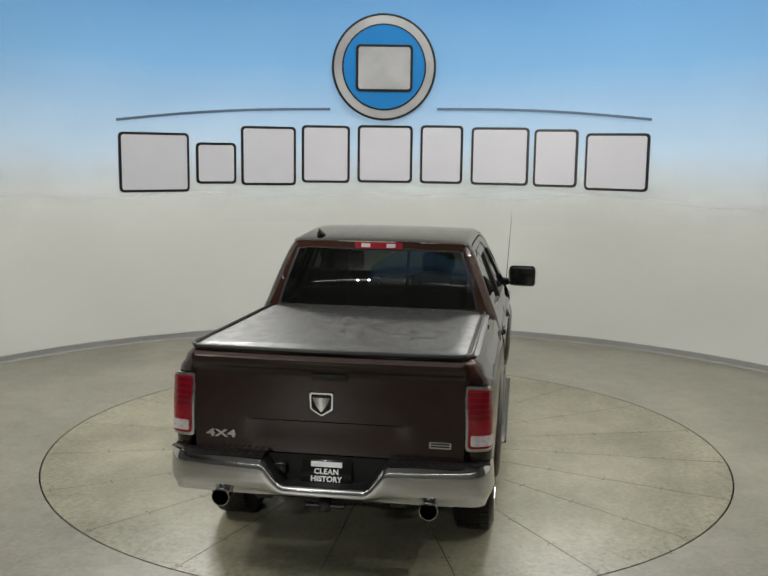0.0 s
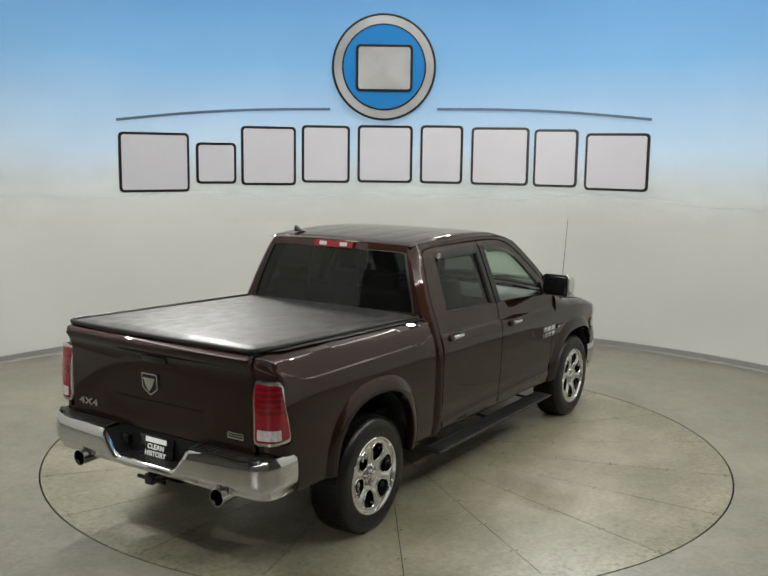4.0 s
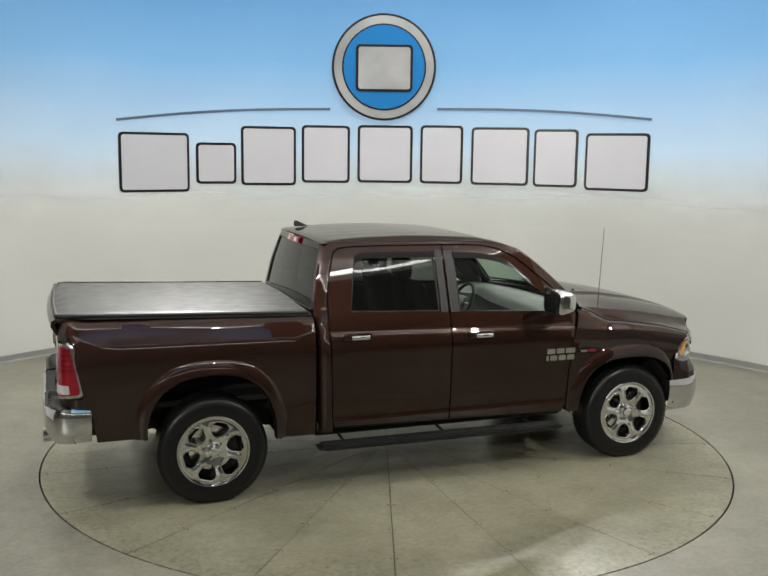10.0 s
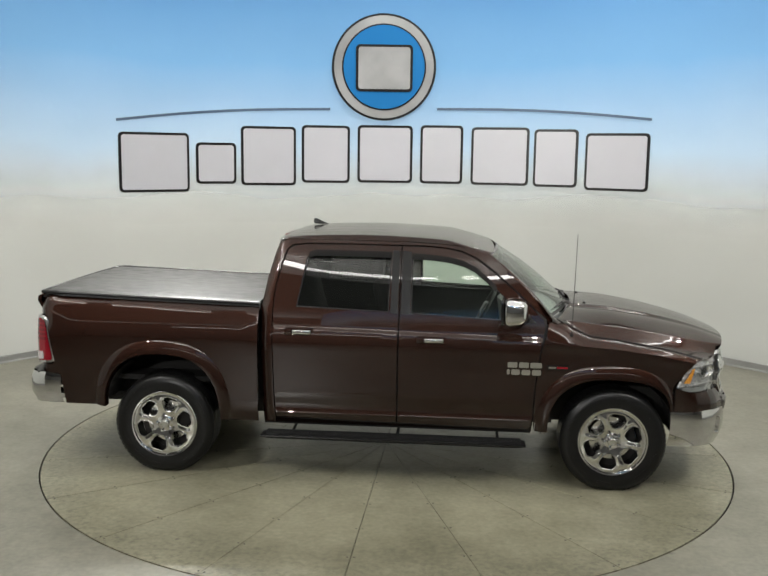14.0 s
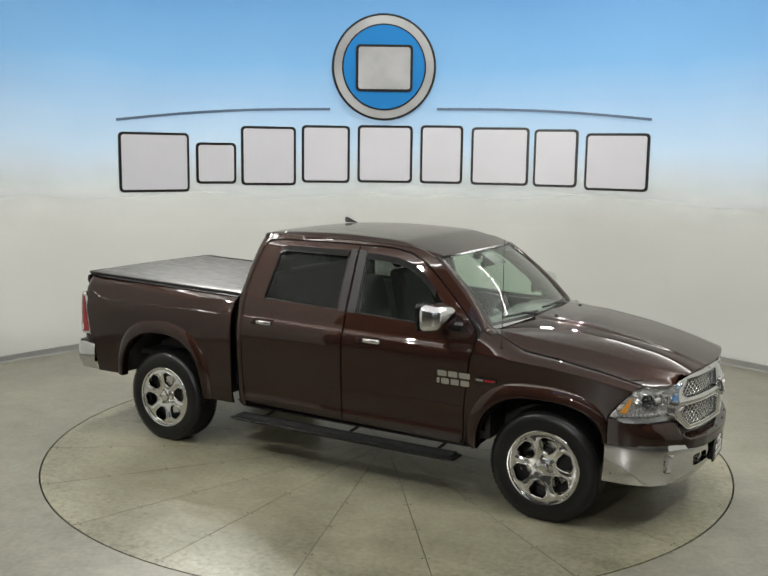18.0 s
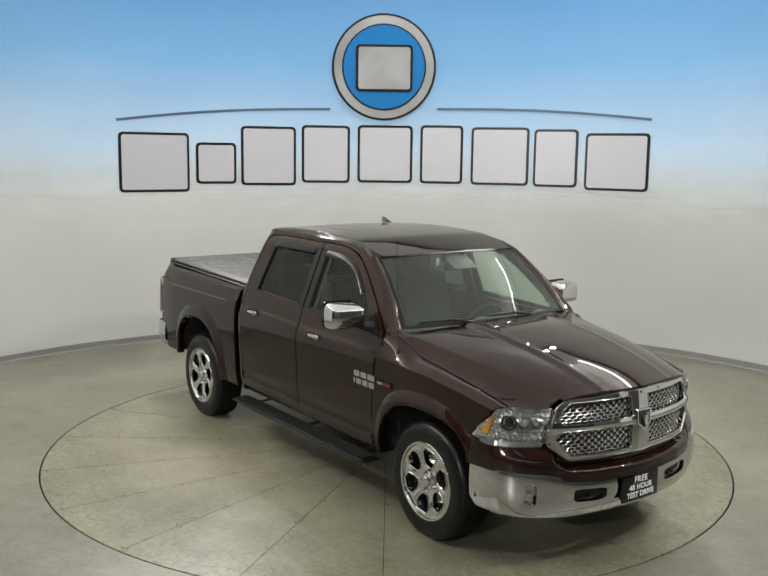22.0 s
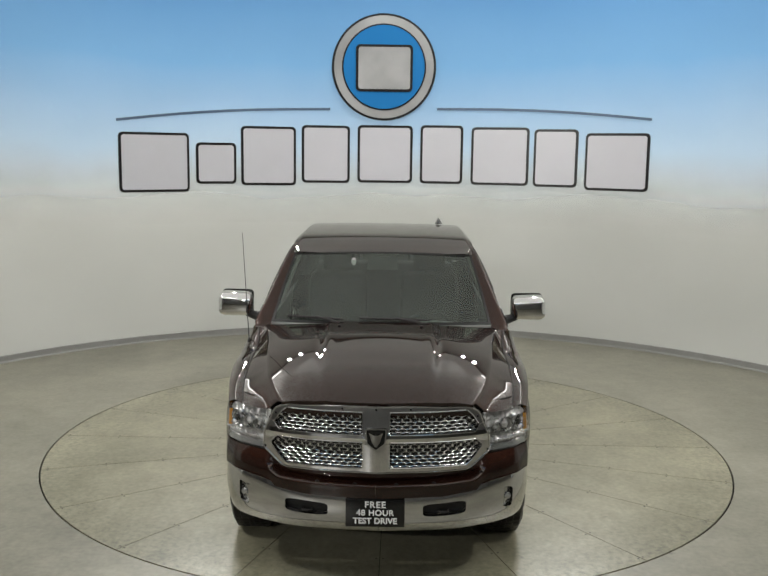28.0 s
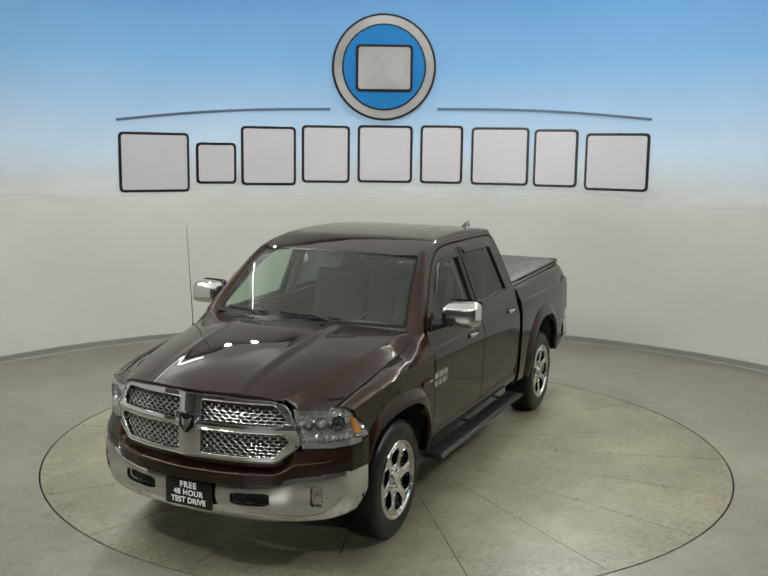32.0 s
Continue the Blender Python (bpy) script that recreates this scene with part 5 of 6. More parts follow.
RB_BOT = lambda y: interp(abs(y), ((0, 0.560), (0.28, 0.560), (0.45, 0.556), (0.85, 0.552), (1.0, 0.545)))


def rbump(s, v, out=0.0):
    q = s if s <= RLEN else 2 * RLEN - s
    x = float(np.interp(q, _rl, [p[0] for p in RB]))
    y = float(np.interp(q, _rl, [p[1] for p in RB]))
    tuck = 0.036 * smooth(0.35, 0.0, v) + 0.016 * smooth(0.85, 1.0, v) - 0.010 * math.sin(math.pi * v)
    k = smooth(0.05, 0.40, q)
    x += (tuck - out) * k
    yy = y - (tuck - out) * (1 - k)
    z = RB_BOT(y) + (RB_TOP(y) - RB_BOT(y)) * v
    return Vector((x, -yy if s <= RLEN else yy, z))


rb_us = sorted(set(list(np.linspace(0, RLEN, 60)) + [RLEN - 0.245, RLEN - 0.275, RLEN - 0.36, RLEN - 0.385]))
rb_us = rb_us + [2 * RLEN - s for s in rb_us[::-1][1:]]
bm = bmesh.new()
rows = [[bm.verts.new(rbump(s, j / 12)) for j in range(13)] for s in rb_us]
for a, b in zip(rows, rows[1:]):
    for j in range(12):
        bm.faces.new((a[j], b[j], b[j + 1], a[j + 1]))
for a, b in zip(rows, rows[1:]):       # turned-in lower lip
    lo = [bm.verts.new(p[0].co + Vector((0.05, 0, 0.0))) for p in (a, b)]
    bm.faces.new((a[0], lo[0], lo[1], b[0]))
rbumper = tpart("rear_bumper", bm, CHROME, None, "polished chrome step bumper", 40)
# black top pads with ribs
for sg in (-1, 1):
    def pad(u, v):
        y = 0.375 + 0.60 * u
        xo = -2.95 + 0.005 + (0.10 * smooth(0.80, 1.0, y / 0.97) if y > 0.78 else 0)
        return Vector((xo + (-2.80 - xo) * v, sg * y * (1 if v < 1 else 0.99), 0.788 + 0.010 * math.sin(v * 3.0) + 0.008 * u))
    tpart("step_pad", grid(pad, 20, 6), BLACK, rbumper, "black ribbed step pad")
    for i in range(12):
        y = 0.42 + 0.042 * i
        rb = box(-2.925 + 0.012 * max(0, i - 8), -2.835, sg * y - 0.008, sg * y + 0.008, 0.796, 0.802, 0.002, seg=1)
        tpart("tread_rib", rb, BLACK, rbumper)
    # slanted cheek of the recess
    tpart("recess_cheek", grid(lambda u, v: Vector((-2.952 + 0.12 * u, sg * ((0.262 + 0.12 * v) - 0.02 * u), 0.635 + 0.145 * v)), 4, 4), BLACK, rbumper)
tpart("bumper_recess", grid(lambda u, v: Vector((-2.952 + 0.12 * min(1, v * 3) , -0.36 + 0.72 * u, 0.634 + 0.155 * max(0, (v - 0.33) / 0.67))), 12, 9), BLACK, rbumper, "black plate recess")
tpart("tow_socket", box(-2.875, -2.83, 0.245, 0.325, 0.672, 0.742, 0.012), GLOSSBLACK, rbumper, "black trailer socket cover")
plate(-2.850, -0.155, 0.155, 0.622, 0.772, [("", 0, 0.045, 1), ("CLEAN", 0.045, 0.0, 1.1), ("HISTORY", 0.045, -0.045, 1.05)], -1, 8)
hitch = tpart("hitch_receiver", box(-2.93, -2.70, -0.035, 0.035, 0.47, 0.54, 0.008), GLOSSBLACK, None, "black tow hitch receiver")
tpart("hitch_loop", tube([(-2.90, sg_ * 0.12, 0.50) for sg_ in (-1, 1)], 0.014, 8), BLACK, hitch)
tpart("hitch_bar", tube([(-2.74, y, 0.515) for y in (-0.5, 0.5)], 0.035, 10), UNDER, hitch)
for sg in (-1, 1):
    y = 0.630 * sg
    b = spin([(0.040, -2.70), (0.047, -2.80), (0.054, -2.945), (0.056, -2.962), (0.051, -2.964), (0.048, -2.95), (0.044, -2.80), (0.043, -2.72)], 32, center=(0, y, 0.535), axis="x")
    tp = tpart("exhaust_tip", b, CHROME, None, "polished round exhaust tip")
    tpart("tailpipe", tube([(-2.72, y, 0.535), (-2.3, y, 0.53), (-1.9, y * 0.8, 0.56)], 0.036, 12), UNDER, tp)

# ---- bed rail caps, cover ----
def rail(u, v):
    x = BED_F - 0.005 - 1.80 * u
    zt = interp(x, BED_TOP[::-1])
    y = 0.885 - 0.09 * v
    if x < -2.62:
        y -= 0.09 * ((-2.62 - x) / 0.2) ** 2 * (1 - v * 0.5)
    return Vector((x, -y, zt - 0.004 + 0.014 * math.sin(v * 2.4)))


pair("bed_rail_cap", grid(rail, 40, 5), BLACK, "black plastic bed rail cap")


def cover_top(y, x):
    zt = interp(x, BED_TOP[::-1]) + 0.022
    s = abs(y) / 0.83
    sag = 0.012 * (1 - s * s) + 0.002 * math.sin(x * 9.0) * (1 - s)
    return Vector((x, y, zt + sag - 0.02 * smooth(0.965, 1.0, s) - 0.02 * smooth(-2.82, -2.855, x)))


COV = [(-0.845, -1.035), (-0.845, -2.70), (-0.80, -2.845), (-0.4, -2.868), (0.4, -2.868), (0.80, -2.845), (0.845, -2.70), (0.845, -1.035)]
cov = tpart("bed_cover", sheet(COV, cover_top, 0.05, inward=(0, 0, -0.045)), VINYL, None, "black vinyl soft tonneau cover")
for sg in (-1, 1):
    tpart("cover_rail", tube([Vector((x, sg * 0.848, interp(x, BED_TOP[::-1]) + 0.014)) for x in np.linspace(-1.03, -2.72, 14)], 0.013, 8), BLACK, cov, "black side rail")
for sg in (-1, 1):
    tpart("cover_corner", tube([(-2.70, sg * 0.848, 1.436), (-2.79, sg * 0.840, 1.437), (-2.835, sg * 0.815, 1.436), (-2.850, sg * 0.76, 1.433)], 0.015, 8), BLACK, cov)
tpart("cover_header", tube([(-2.845 - 0.022 * (1 - (y / 0.8) ** 2), y, 1.432) for y in np.linspace(-0.8, 0.8, 17)], 0.016, 8), BLACK, cov, "black rear bar")
tpart("bed_floor", box(-2.78, -1.03, -0.80, 0.80, 0.72, 0.76), UNDER)
tpart("bed_front_wall", box(-1.06, -1.03, -0.86, 0.86, 0.60, 1.35), UNDER)

# ---- wheels ----

def tyre():
    prof = [(0.262, -0.115), (0.268, -0.130), (0.300, -0.137), (0.345, -0.137), (0.378, -0.128), (0.398, -0.112), (0.4065, -0.090)]
    prof = prof + [(0.4085, -0.05), (0.409, 0.0)] + [(r, -h) for r, h in [(0.4085, -0.05)] + prof[::-1]]
    b = spin(prof, 64)
    return b


def tread():
    """Raised blocks round the tyre."""
    b = bmesh.new()
    for k in range(60):
        a0, a1 = 2 * math.pi * (k + 0.08) / 60, 2 * math.pi * (k + 0.86) / 60
        for j, (h0, h1) in enumerate(((-0.108, -0.066), (-0.055, -0.020), (-0.010, 0.010), (0.020, 0.055), (0.066, 0.108))):
            sk = 0.03 * (h0 + h1) * 6
            v = []
            for a, h in ((a0, h0), (a1, h0), (a1, h1), (a0, h1)):
                for r in (0.404 if abs(h) > 0.1 else 0.407, 0.408 if abs(h) > 0.1 else 0.4115):
                    v.append(b.verts.new((r * math.cos(a + sk), h, r * math.sin(a + sk))))
            b.faces.new((v[1], v[3], v[5], v[7]))
            for i in range(4):
                p, q = 2 * i, (2 * i + 2) % 8
                b.faces.new((v[p], v[q], v[q + 1], v[p + 1]))
    bmesh.ops.recalc_face_normals(b, faces=b.faces)
    return b


def rim_barrel():
    return spin([(0.268, -0.128), (0.272, -0.134), (0.268, -0.139), (0.258, -0.137), (0.250, -0.120), (0.243, -0.090), (0.236, 0.02), (0.240, 0.09), (0.262, 0.115)], 64)


def wheel_face():
    """Cast face: a dished disc with six rounded hexagon windows, crowned spokes between them."""
    ring = [(0.262 * math.cos(2 * math.pi * k / 72), 0.262 * math.sin(2 * math.pi * k / 72)) for k in range(72)]
    holes = []
    for k in range(6):
        a = 2 * math.pi * k / 6
        hexa = [(0.226, -0.044), (0.226, 0.044), (0.184, 0.072), (0.124, 0.046), (0.100, 0.018), (0.100, -0.018), (0.124, -0.046), (0.184, -0.072)]
        hexa = rounded(hexa, 0.012, 3)
        holes.append([(x * math.cos(a) - y * math.sin(a), x * math.sin(a) + y * math.cos(a)) for x, y in hexa])

    def f(x, z):
        r, a = math.hypot(x, z), math.atan2(z, x)
        h = interp(r, ((0.0, -0.100), (0.06, -0.102), (0.10, -0.112), (0.16, -0.121), (0.225, -0.127), (0.245, -0.121), (0.262, -0.128)))
        off = abs(((a / (math.pi / 3) + 0.5) % 1.0) - 0.5) * 2        # 1 in the middle of a spoke
        h -= 0.010 * smooth(0.72, 1.0, off) * smooth(0.10, 0.14, r) * (1 - smooth(0.19, 0.23, r))
        return Vector((x, h, z))
    return sheet(ring, f, 0.012, holes, inward=(0, 0.035, 0)), [tube([f(x, z) + Vector((0, -0.001, 0)) for x, z in dense(h, 0.02)] + [f(*h[0]) + Vector((0, -0.001, 0))], 0.0045, 6) for h in holes]


def make_wheel():
    w = link("wheel", tyre(), RUBBER, TRUCK, "black all-terrain tyre on a chrome six-spoke rim")
    link("tread", tread(), RUBBER, w)
    for k in range(14):
        if k in (3, 6, 10, 13):
            continue
        a0 = 2 * math.pi * k / 14
        for r0, r1 in ((0.330, 0.352),):
            q = [(r0, a0), (r0, a0 + 0.30), (r1, a0 + 0.29), (r1, a0 + 0.01)]
            vs = []
            for h in (-0.1365, -0.1385):
                for (ra, aa), (rb_, ab) in zip(q, q[1:] + q[:1]):
                    vs.append((ra * math.cos(aa), h, ra * math.sin(aa)))
            bars = bmesh.new()
            bv = [bars.verts.new(p) for p in vs]
            bars.faces.new(bv[4:])
            for i in range(4):
                bars.faces.new((bv[i], bv[(i + 1) % 4], bv[4 + (i + 1) % 4], bv[4 + i]))
            link("sidewall_bar", bars, RUBBER, w)
    link("rim", rim_barrel(), CHROME, w, "chrome rim")
    face, beads = wheel_face()
    link("spokes", face, CHROME, w, "chrome six-window wheel face", angle=30)
    for b in beads:
        link("window_bead", b, CHROME, w)
    link("hub", spin([(0.001, -0.134), (0.030, -0.134), (0.036, -0.130), (0.040, -0.114), (0.060, -0.108), (0.070, -0.098)], 36), CHROME, w)
    link("hub_cap", spin([(0.001, -0.1365), (0.024, -0.1365), (0.027, -0.134)], 24), CHROME_SOFT, w)
    for k in range(5):
        a = 2 * math.pi * k / 5 + math.pi / 2
        link("lug_nut", spin([(0.001, -0.136), (0.008, -0.135), (0.0115, -0.128), (0.012, -0.10)], 8, center=(0.060 * math.cos(a), 0, 0.060 * math.sin(a))), CHROME, w)
    link("brake_disc", spin([(0.07, -0.02), (0.17, -0.02), (0.17, 0.005), (0.07, 0.005)], 40), CHROME_SOFT, w, "steel brake disc")
    link("brake_caliper", box(0.09, 0.19, -0.045, 0.03, -0.07, 0.09, 0.015), UNDER, w)
    link("wheel_back", spin([(0.001, 0.03), (0.236, 0.03)], 40), UNDER, w)
    return w


wheel = make_wheel()
wheel.matrix_basis = Matrix.Translation((1.785 - CX, -0.848 - CY, 0.400)) @ pose(0, 0, 0, 0, -20, 0)
copy_thing(wheel, Matrix.Translation((-1.785 - CX, -0.848 - CY, 0.400)) @ pose(0, 0, 0, 0, -14, 0))
copy_thing(wheel, Matrix.Translation((1.785 - CX, 0.848 - CY, 0.400)) @ pose(0, 0, 0, 0, 20, 180))
copy_thing(wheel, Matrix.Translation((-1.785 - CX, 0.848 - CY, 0.400)) @ pose(0, 0, 0, 0, 5, 180))


# wheel housings
def housing(cx, hw, zt):
    def f(u, v):
        a = math.pi * (1.12 * u - 0.06)
        return Vector((cx + (hw + 0.03) * math.cos(a), -(0.96 - 0.40 * v), max(0.555 if cx < 0 and math.cos(a) < 0 else 0.44, 0.44 + (zt - 0.44 + 0.02) * math.sin(a))))
    b = grid(f, 24, 4)
    c = [b.verts.new(f(i / 24, 1)) for i in range(25)]
    b.faces.new(c)
    return b


pair("wheel_housing", housing(-1.787, 0.49, 0.98), UNDER)
pair("wheel_housing", housing(1.745, 0.49, 0.91), UNDER)

# ---- side steps ----
def step_board(u, v):
    x = -0.985 + 2.10 * u
    end = 0.02 * (smooth(0.985, 1.0, u) + smooth(0.015, 0.0, u))
    a = 2 * math.pi * v
    return Vector((x, -(0.960 + 0.078 * math.copysign(abs(math.cos(a)) ** 0.5, math.cos(a))), 0.350 + (0.020 - min(end, 0.014)) * math.copysign(abs(math.sin(a)) ** 0.5, math.sin(a))))


st = pair("side_step", grid(step_board, 30, 20), BLACK, "black running board under the doors")
for k in range(4):
    subpair("tread_strip", box(-0.95, 1.08, -(0.905 + 0.030 * k) - 0.010, -(0.905 + 0.030 * k) + 0.010, 0.3685, 0.3745, 0.002, seg=1), BLACK, st)
subpair("step_edge", tube([(-0.98, -1.036, 0.354), (1.11, -1.036, 0.354)], 0.008, 8), GLOSSBLACK, st, "glossy black edge strip")
for x in (-0.75, 0.1, 0.9):
    subpair("step_bracket", tube([(x, -0.93, 0.350), (x, -0.72, 0.365), (x, -0.55, 0.45)], 0.012, 8), UNDER, st)

# ---- mirrors ----
def mirror_cap():
    b = box(-0.070, 0.105, -0.140, 0.128, -0.100, 0.100, 0.052, seg=5)
    for v in b.verts:
        v.co.z *= 1 - 0.20 * smooth(-0.02, 0.10, v.co.x) - 0.08 * smooth(0.0, 0.13, v.co.y)
        v.co.x += 0.13 * v.co.y
        v.co += Vector((0.985, -1.120, 1.428))
    return b


mi = pair("door_mirror", mirror_cap(), CHROME, "chrome-capped door mirror")
mg = box(-0.088, -0.070, -0.128, 0.117, -0.098, 0.098, 0.03, seg=3)
for v in mg.verts:
    v.co.x = max(-0.088, min(-0.070, v.co.x)) + 0.10 * v.co.y
    v.co += Vector((0.985, -1.120, 1.432))
subpair("mirror_glass", mg, GLOSSBLACK, mi, "dark mirror glass housing")
subpair("mirror_arm", tube([(1.02, -1.06, 1.375), (1.05, -0.99, 1.355), (1.09, -0.93, 1.345)], [0.028, 0.032, 0.042], 10), BLACK, mi, "black mirror arm")
subpair("mirror_foot", sheet([(1.035, 1.315), (1.17, 1.312), (1.08, 1.40), (1.04, 1.43)], lambda x, z: side(x, z) + Vector((0, -0.012, 0)), 0.04, inward=(0, 0.02, 0)), BLACK, mi, "black mirror foot")

# ---- badges on the front doors ----
for doors_i, sg in ((0, -1), (1, 1)):
    for x0, x1, z0, z1 in ((0.955, 1.030, 0.972, 1.015), (1.042, 1.117, 0.972, 1.015), (1.129, 1.217, 0.972, 1.015),
                           (0.950, 0.972, 0.915, 0.958), (0.985, 1.050, 0.915, 0.958), (1.063, 1.130, 0.915, 0.958), (1.143, 1.212, 0.915, 0.958)):
        b = sheet(rounded([(x0, z0), (x1, z0), (x1, z1), (x0, z1)], 0.010), lambda x, z: door_skin(x, z) + Vector((0, -0.006, 0)), 0.03, inward=(0, 0.006, 0))
        tpart("door_badge", mirrored(b) if sg > 0 else b, CHROME, front_doors[doors_i] if x1 < 1.16 else None, "chrome badge bar")
    b = sheet(rounded([(1.255, 0.965), (1.425, 0.965), (1.425, 1.000), (1.255, 1.000)], 0.008), lambda x, z: fender(x, z) + Vector((0, -0.012, 0)), 0.03, inward=(0, 0.012, 0))
    o = tpart("fender_badge", mirrored(b) if sg > 0 else b, GLOSSBLACK, None, "black badge with chrome and red bars")
    for x0, x1, mt in ((1.268, 1.325, CHROME_SOFT), (1.332, 1.412, RED)):
        b = sheet([(x0, 0.975), (x1, 0.975), (x1, 0.990), (x0, 0.990)], lambda x, z: fender(x, z) + Vector((0, -0.0145, 0)), 0.03, inward=(0, 0.003, 0))
        tpart("badge_bar", mirrored(b) if sg > 0 else b, mt, o)

# ---- aerials, wipers, cowl ----
an = tpart("whip_aerial", tube([(1.435, -0.955, 1.20), (1.437, -0.957, 1.235), (1.438, -0.96, 1.25), (1.448, -1.0, 2.015)], [0.020, 0.014, 0.0035, 0.0018], 8), BLACK, None, "thin black whip aerial")


def fin(u, v):
    a = 2 * math.pi * u
    h = v
    x = -0.735 - 0.06 * h ** 0.8 + (0.060 * (1 - h) ** 0.8 + 0.008) * math.cos(a)
    y = 0.505 + (0.032 * (1 - h) + 0.004) * math.sin(a)
    return Vector((x, y, 1.935 + 0.050 * h))


fb_ = grid(fin, 24, 8, close_u=True)
tpart("shark_fin_aerial", fb_, BLACK, None, "brown-black shark fin aerial")
tpart("cowl", grid(lambda u, v: Vector((1.27 + 0.20 * (1 - (2 * u - 1) ** 2) + 0.06 * v, -0.80 + 1.60 * u, 1.318 + 0.012 * (1 - (2 * u - 1) ** 2) + 0.006 * v)), 24, 3), BLACK)


def wiper(y0, y1):
    """Blade and arm resting low on the windshield; y0 is the pivot."""
    us = lambda y: (y + 0.822) / 1.644
    blade = [windshield(us(y0 + (y1 - y0) * t), 0.045 + 0.02 * t) + Vector((0.014, 0, 0.014)) for t in np.linspace(0, 1, 12)]
    b = tube(blade, 0.008, 6)
    m = (y0 + y1) / 2
    return b, tube([windshield(us(y0), 0.0) + Vector((0.045, 0, 0.0)), windshield(us(y0 * 0.75 + y1 * 0.25), 0.025) + Vector((0.026, 0, 0.022)), windshield(us(m), 0.055) + Vector((0.018, 0, 0.022))], [0.017, 0.012, 0.009], 8)


for y0, y1 in ((-0.27, -0.70), (0.36, -0.16)):
    bl_, arm = wiper(y0, y1)
    wo = tpart("wiper", arm, UNDER, None, "black windshield wiper")
    tpart("wiper_blade", bl_, UNDER, wo)
for y in (-0.29, 0.29):
    z = hood(0.10, (y / 0.81 * 0.7 + 1) / 2)
    tpart("washer_nozzle", box(z.x - 0.012, z.x + 0.012, y - 0.012, y + 0.012, z.z - 0.004, z.z + 0.010, 0.004, seg=1), BLACK)

# ---- interior ----
tpart("cab_floor", box(-0.93, 1.30, -0.86, 0.86, 0.50, 0.56), UNDER)
tpart("firewall", box(1.28, 1.32, -0.85, 0.85, 0.50, 1.30), UNDER)
tpart("headliner", grid(lambda u, v: roof(0.06 + 0.86 * u, 0.04 + 0.92 * v) - Vector((0, 0, 0.035)), 16, 12), HEADLINER, None, "light grey headliner")
pair("door_lining", sheet([(-0.86, 0.55), (1.12, 0.55), (1.12, 1.295), (0.2, 1.325), (-0.86, 1.36)], lambda x, z: side(x, z) + Vector((0, 0.075, 0)), 0.1, inward=(0, 0.02, 0)), LEATHER, "dark grey door lining")
pair("inner_pillar", sheet([(0.04, 1.33), (0.18, 1.33), (0.17, 1.84), (0.06, 1.84)], lambda x, z: side(x, z) + Vector((0, 0.06, 0)), 0.08, inward=(0, 0.02, 0)), DASH)


def dash(u, v):
    y = -0.84 + 1.68 * u
    prof = ((0.0, 1.30, 1.300), (0.35, 1.12, 1.315), (0.6, 0.98, 1.295), (0.75, 0.92, 1.24), (1.0, 0.96, 0.95))
    x = float(np.interp(v, [p[0] for p in prof], [p[1] for p in prof]))
    z = float(np.interp(v, [p[0] for p in prof], [p[2] for p in prof]))
    return Vector((x + 0.12 * (1 - (2 * u - 1) ** 2) * (1 - v), y, z + 0.03 * math.exp(-((y - 0.38) / 0.2) ** 2) * smooth(0.2, 0.5, v)))


tpart("dashboard", grid(dash, 24, 16), DASH, None, "dark grey dashboard")
b = bmesh.new()
ring = []
c0 = Vector((0.80, 0.38, 1.20))
tilt = Euler((0, radians(-62), 0)).to_matrix()
pts = [c0 + tilt @ Vector((0.19 * math.cos(2 * math.pi * k / 28), 0.19 * math.sin(2 * math.pi * k / 28), 0)) for k in range(29)]
sw = tpart("steering_wheel", tube(pts, 0.016, 8, cap=False), LEATHER, None, "dark leather steering wheel")
hubb = box(-0.06, 0.06, -0.075, 0.075, -0.02, 0.03, 0.02)
for v in hubb.verts:
    v.co = c0 + tilt @ v.co
tpart("wheel_hub", hubb, DASH, sw)
for aa in (0, 90, 180):
    e = c0 + tilt @ Vector((0.185 * math.cos(radians(aa + 90)), 0.185 * math.sin(radians(aa + 90)), 0))
    tpart("wheel_spoke", tube([c0, e], 0.014, 6), DASH, sw)


def seat(x, y, w, hr=True):
    s = box(x, x + 0.50, y - w / 2, y + w / 2, 0.80, 0.96, 0.05, seg=3)
    o = tpart("seat", s, LEATHER, None, "black leather seat")
    bk = box(-0.08, 0.08, -w / 2, w / 2, 0.0, 0.66, 0.06, seg=3)
    for v in bk.verts:
        v.co.x -= 0.24 * v.co.z - 0.04 * smooth(0.25, 0.5, abs(v.co.y) / w)
        v.co.y *= 1 - 0.15 * v.co.z
        v.co += Vector((x + 0.04, y, 0.90))
    tpart("backrest", bk, LEATHER, o)
    return o


for y in (-0.40, 0.40):
    o = seat(0.02, y, 0.54)
    tpart("headrest", box(-0.165, -0.06, y - 0.14, y + 0.14, 1.565, 1.745, 0.04, seg=3), LEATHER, o)
o = seat(-0.80, 0, 1.45)
for y in (-0.45, 0.45):
    tpart("headrest", box(-0.93, -0.85, y - 0.13, y + 0.13, 1.53, 1.68, 0.03, seg=3), LEATHER, o)
tpart("centre_console", box(0.02, 0.62, -0.12, 0.12, 0.62, 1.02, 0.04, seg=3), DASH)
rvm = tpart("rear_view_mirror", box(0.885, 0.920, -0.125, 0.125, 1.680, 1.760, 0.015), BLACK)
tpart("sensor_housing", box(0.79, 0.865, -0.07, 0.07, 1.74, 1.815, 0.015), BLACK, rvm)
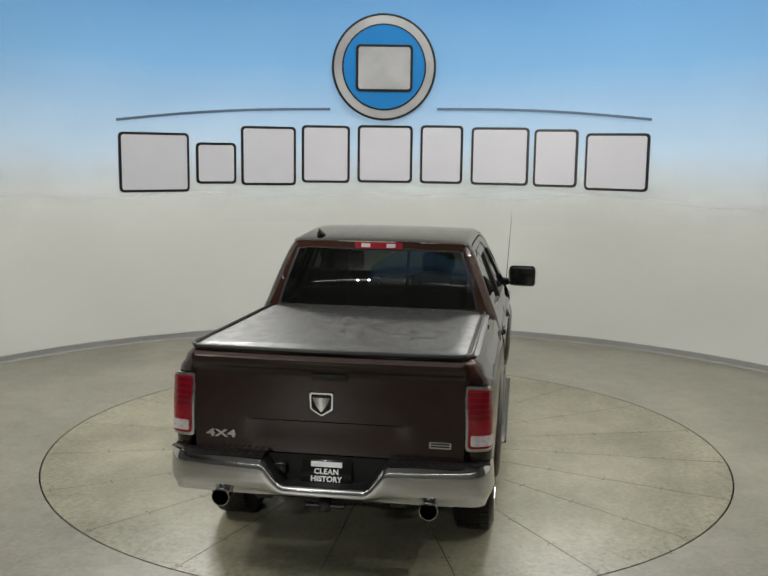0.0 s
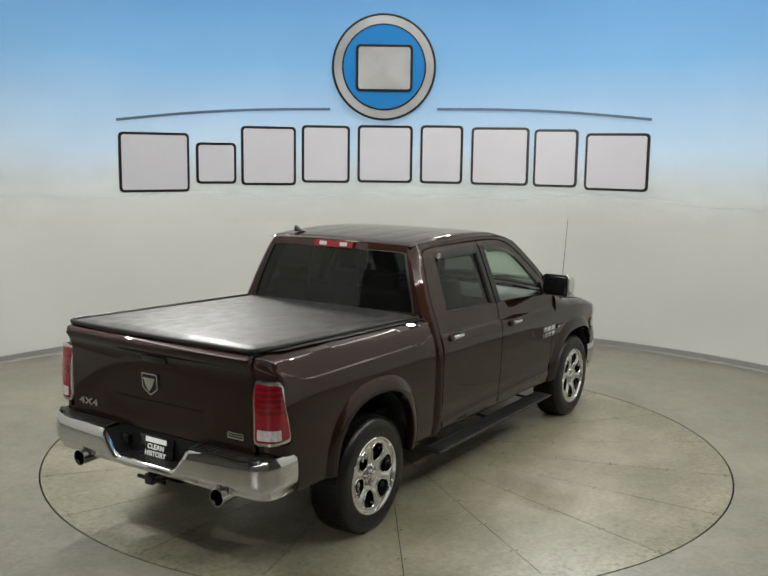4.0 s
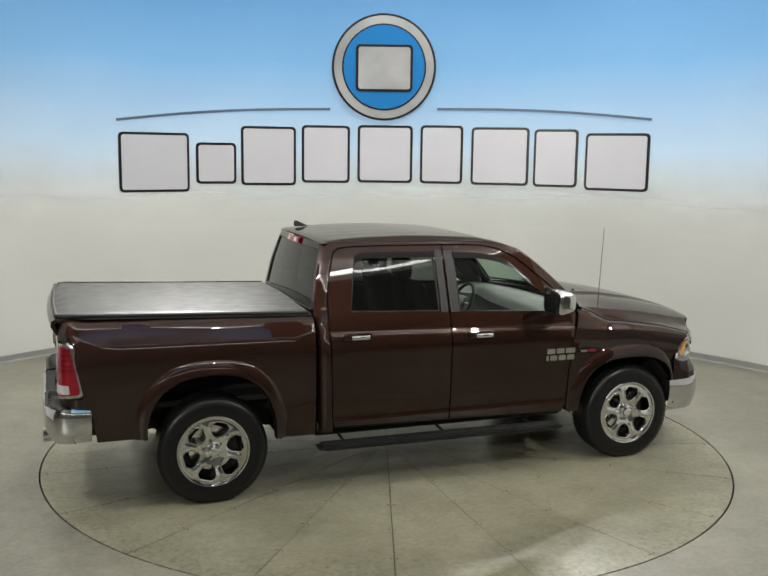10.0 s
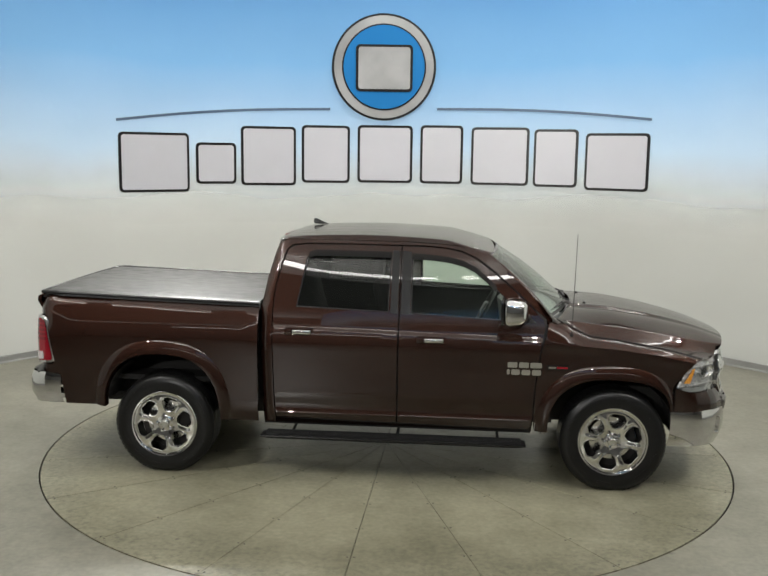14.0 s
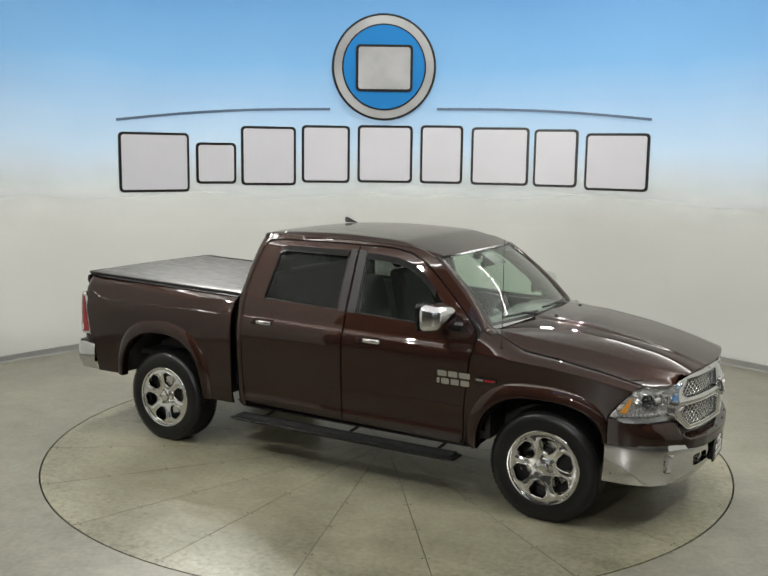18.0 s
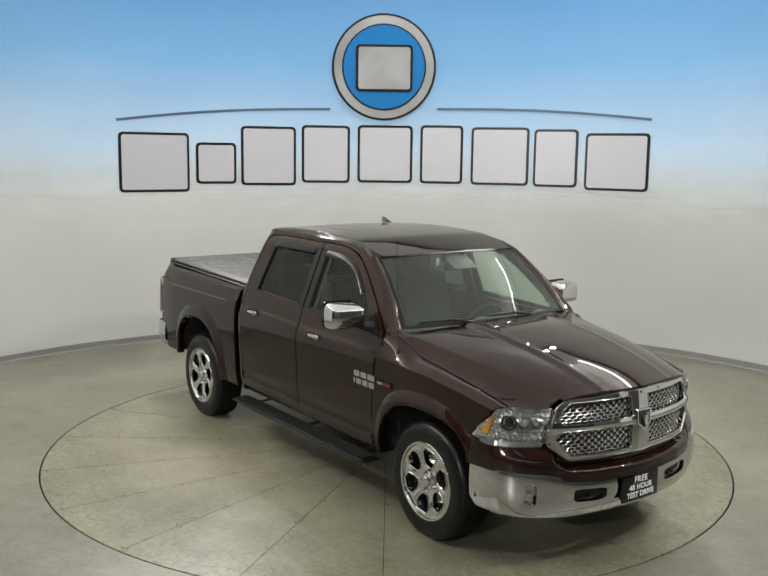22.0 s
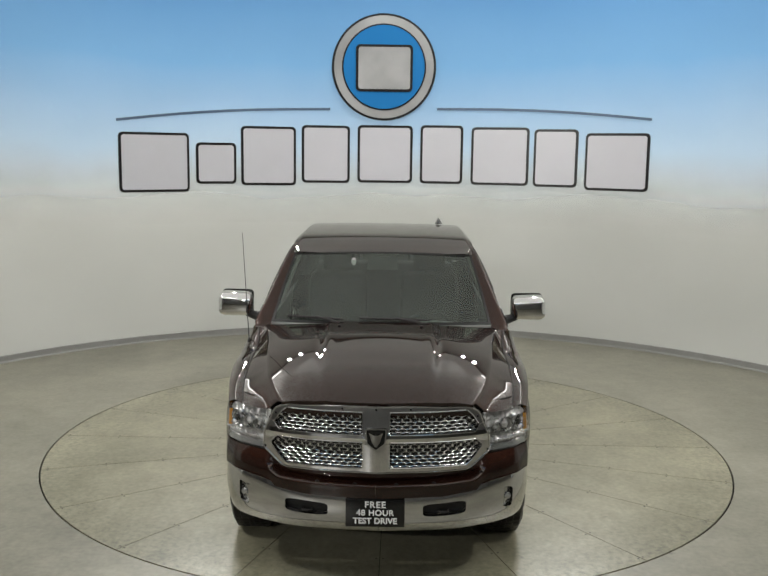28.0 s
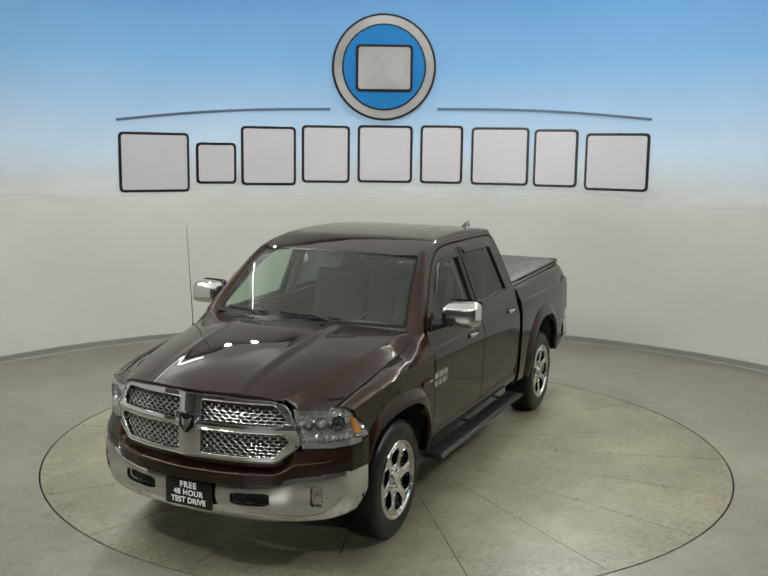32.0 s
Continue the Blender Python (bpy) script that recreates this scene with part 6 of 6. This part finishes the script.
air = spin([(0.001, -0.0025), (0.017, -0.002), (0.02, 0.0), (0.017, 0.002), (0.001, 0.0025)], 16, axis="x")
for v in air.verts:
    v.co = windshield(0.345, 0.86, 0.4) + Vector((v.co.x, v.co.y, v.co.z * 1.5))
tpart("windshield_sticker", air, WHITELENS, None, "small white oval on the windshield")
tpart("toll_tag", box(0.835, 0.845, 0.545, 0.575, 1.76, 1.772), WHITELENS)

# ---- underbody ----
for sg in (-1, 1):
    tpart("frame_rail", box(-2.75, 2.55, sg * 0.42 - 0.05, sg * 0.42 + 0.05, 0.46, 0.60, 0.01), UNDER)
for x in (-1.785, 1.785):
    tpart("axle", tube([(x, -0.72, 0.40), (x, 0.72, 0.40)], 0.05, 12), UNDER)
b = bmesh.new()
bmesh.ops.create_uvsphere(b, u_segments=20, v_segments=12, radius=0.16)
for v in b.verts:
    v.co += Vector((-1.785, 0.05, 0.40))
tpart("differential", b, UNDER)
tpart("fuel_tank", box(-0.9, 0.5, 0.10, 0.62, 0.36, 0.56, 0.04), UNDER)
tpart("transmission", box(0.2, 1.6, -0.2, 0.2, 0.42, 0.70, 0.05), UNDER)
tpart("spare_wheel", spin([(0.12, 0.44), (0.38, 0.44), (0.40, 0.52), (0.38, 0.60), (0.12, 0.60)], 32, center=(-2.32, 0, 0), axis="z"), RUBBER)
pair("inner_sill", box(-0.98, 1.16, -0.875, -0.84, 0.415, 0.52, 0.005), UNDER)
tpart("muffler", tube([(-1.15, -0.35, 0.46), (-0.35, -0.35, 0.46)], 0.10, 14), UNDER)
tpart("engine_block", box(1.45, 2.45, -0.55, 0.55, 0.50, 1.05, 0.05), UNDER)


# ---- what moves: truck and turntable turn together ----
TURN = [(0.0, 81.75), (3.2, 61.92), (6.4, 42.09), (9.6, 22.32), (12.8, 2.56), (16.0, -17.08), (19.2, -36.72), (22.4, -56.25), (25.6, -75.78), (28.8, -95.23), (32.0, -114.68)]

# panes let the light of the lamps through
for ob in bpy.data.objects:
    if ob.name.split(".")[0] in ("lens_cover", "windshield", "window_pane", "rear_window"):
        ob.visible_shadow = False


def motions():
    walk(TRUCK, [(t, pose(0, 0, 0, 0, 0, a)) for t, a in TURN])
    walk(TABLE, [(t, pose(0, 0, 0, 0, 0, a)) for t, a in TURN])


motions()
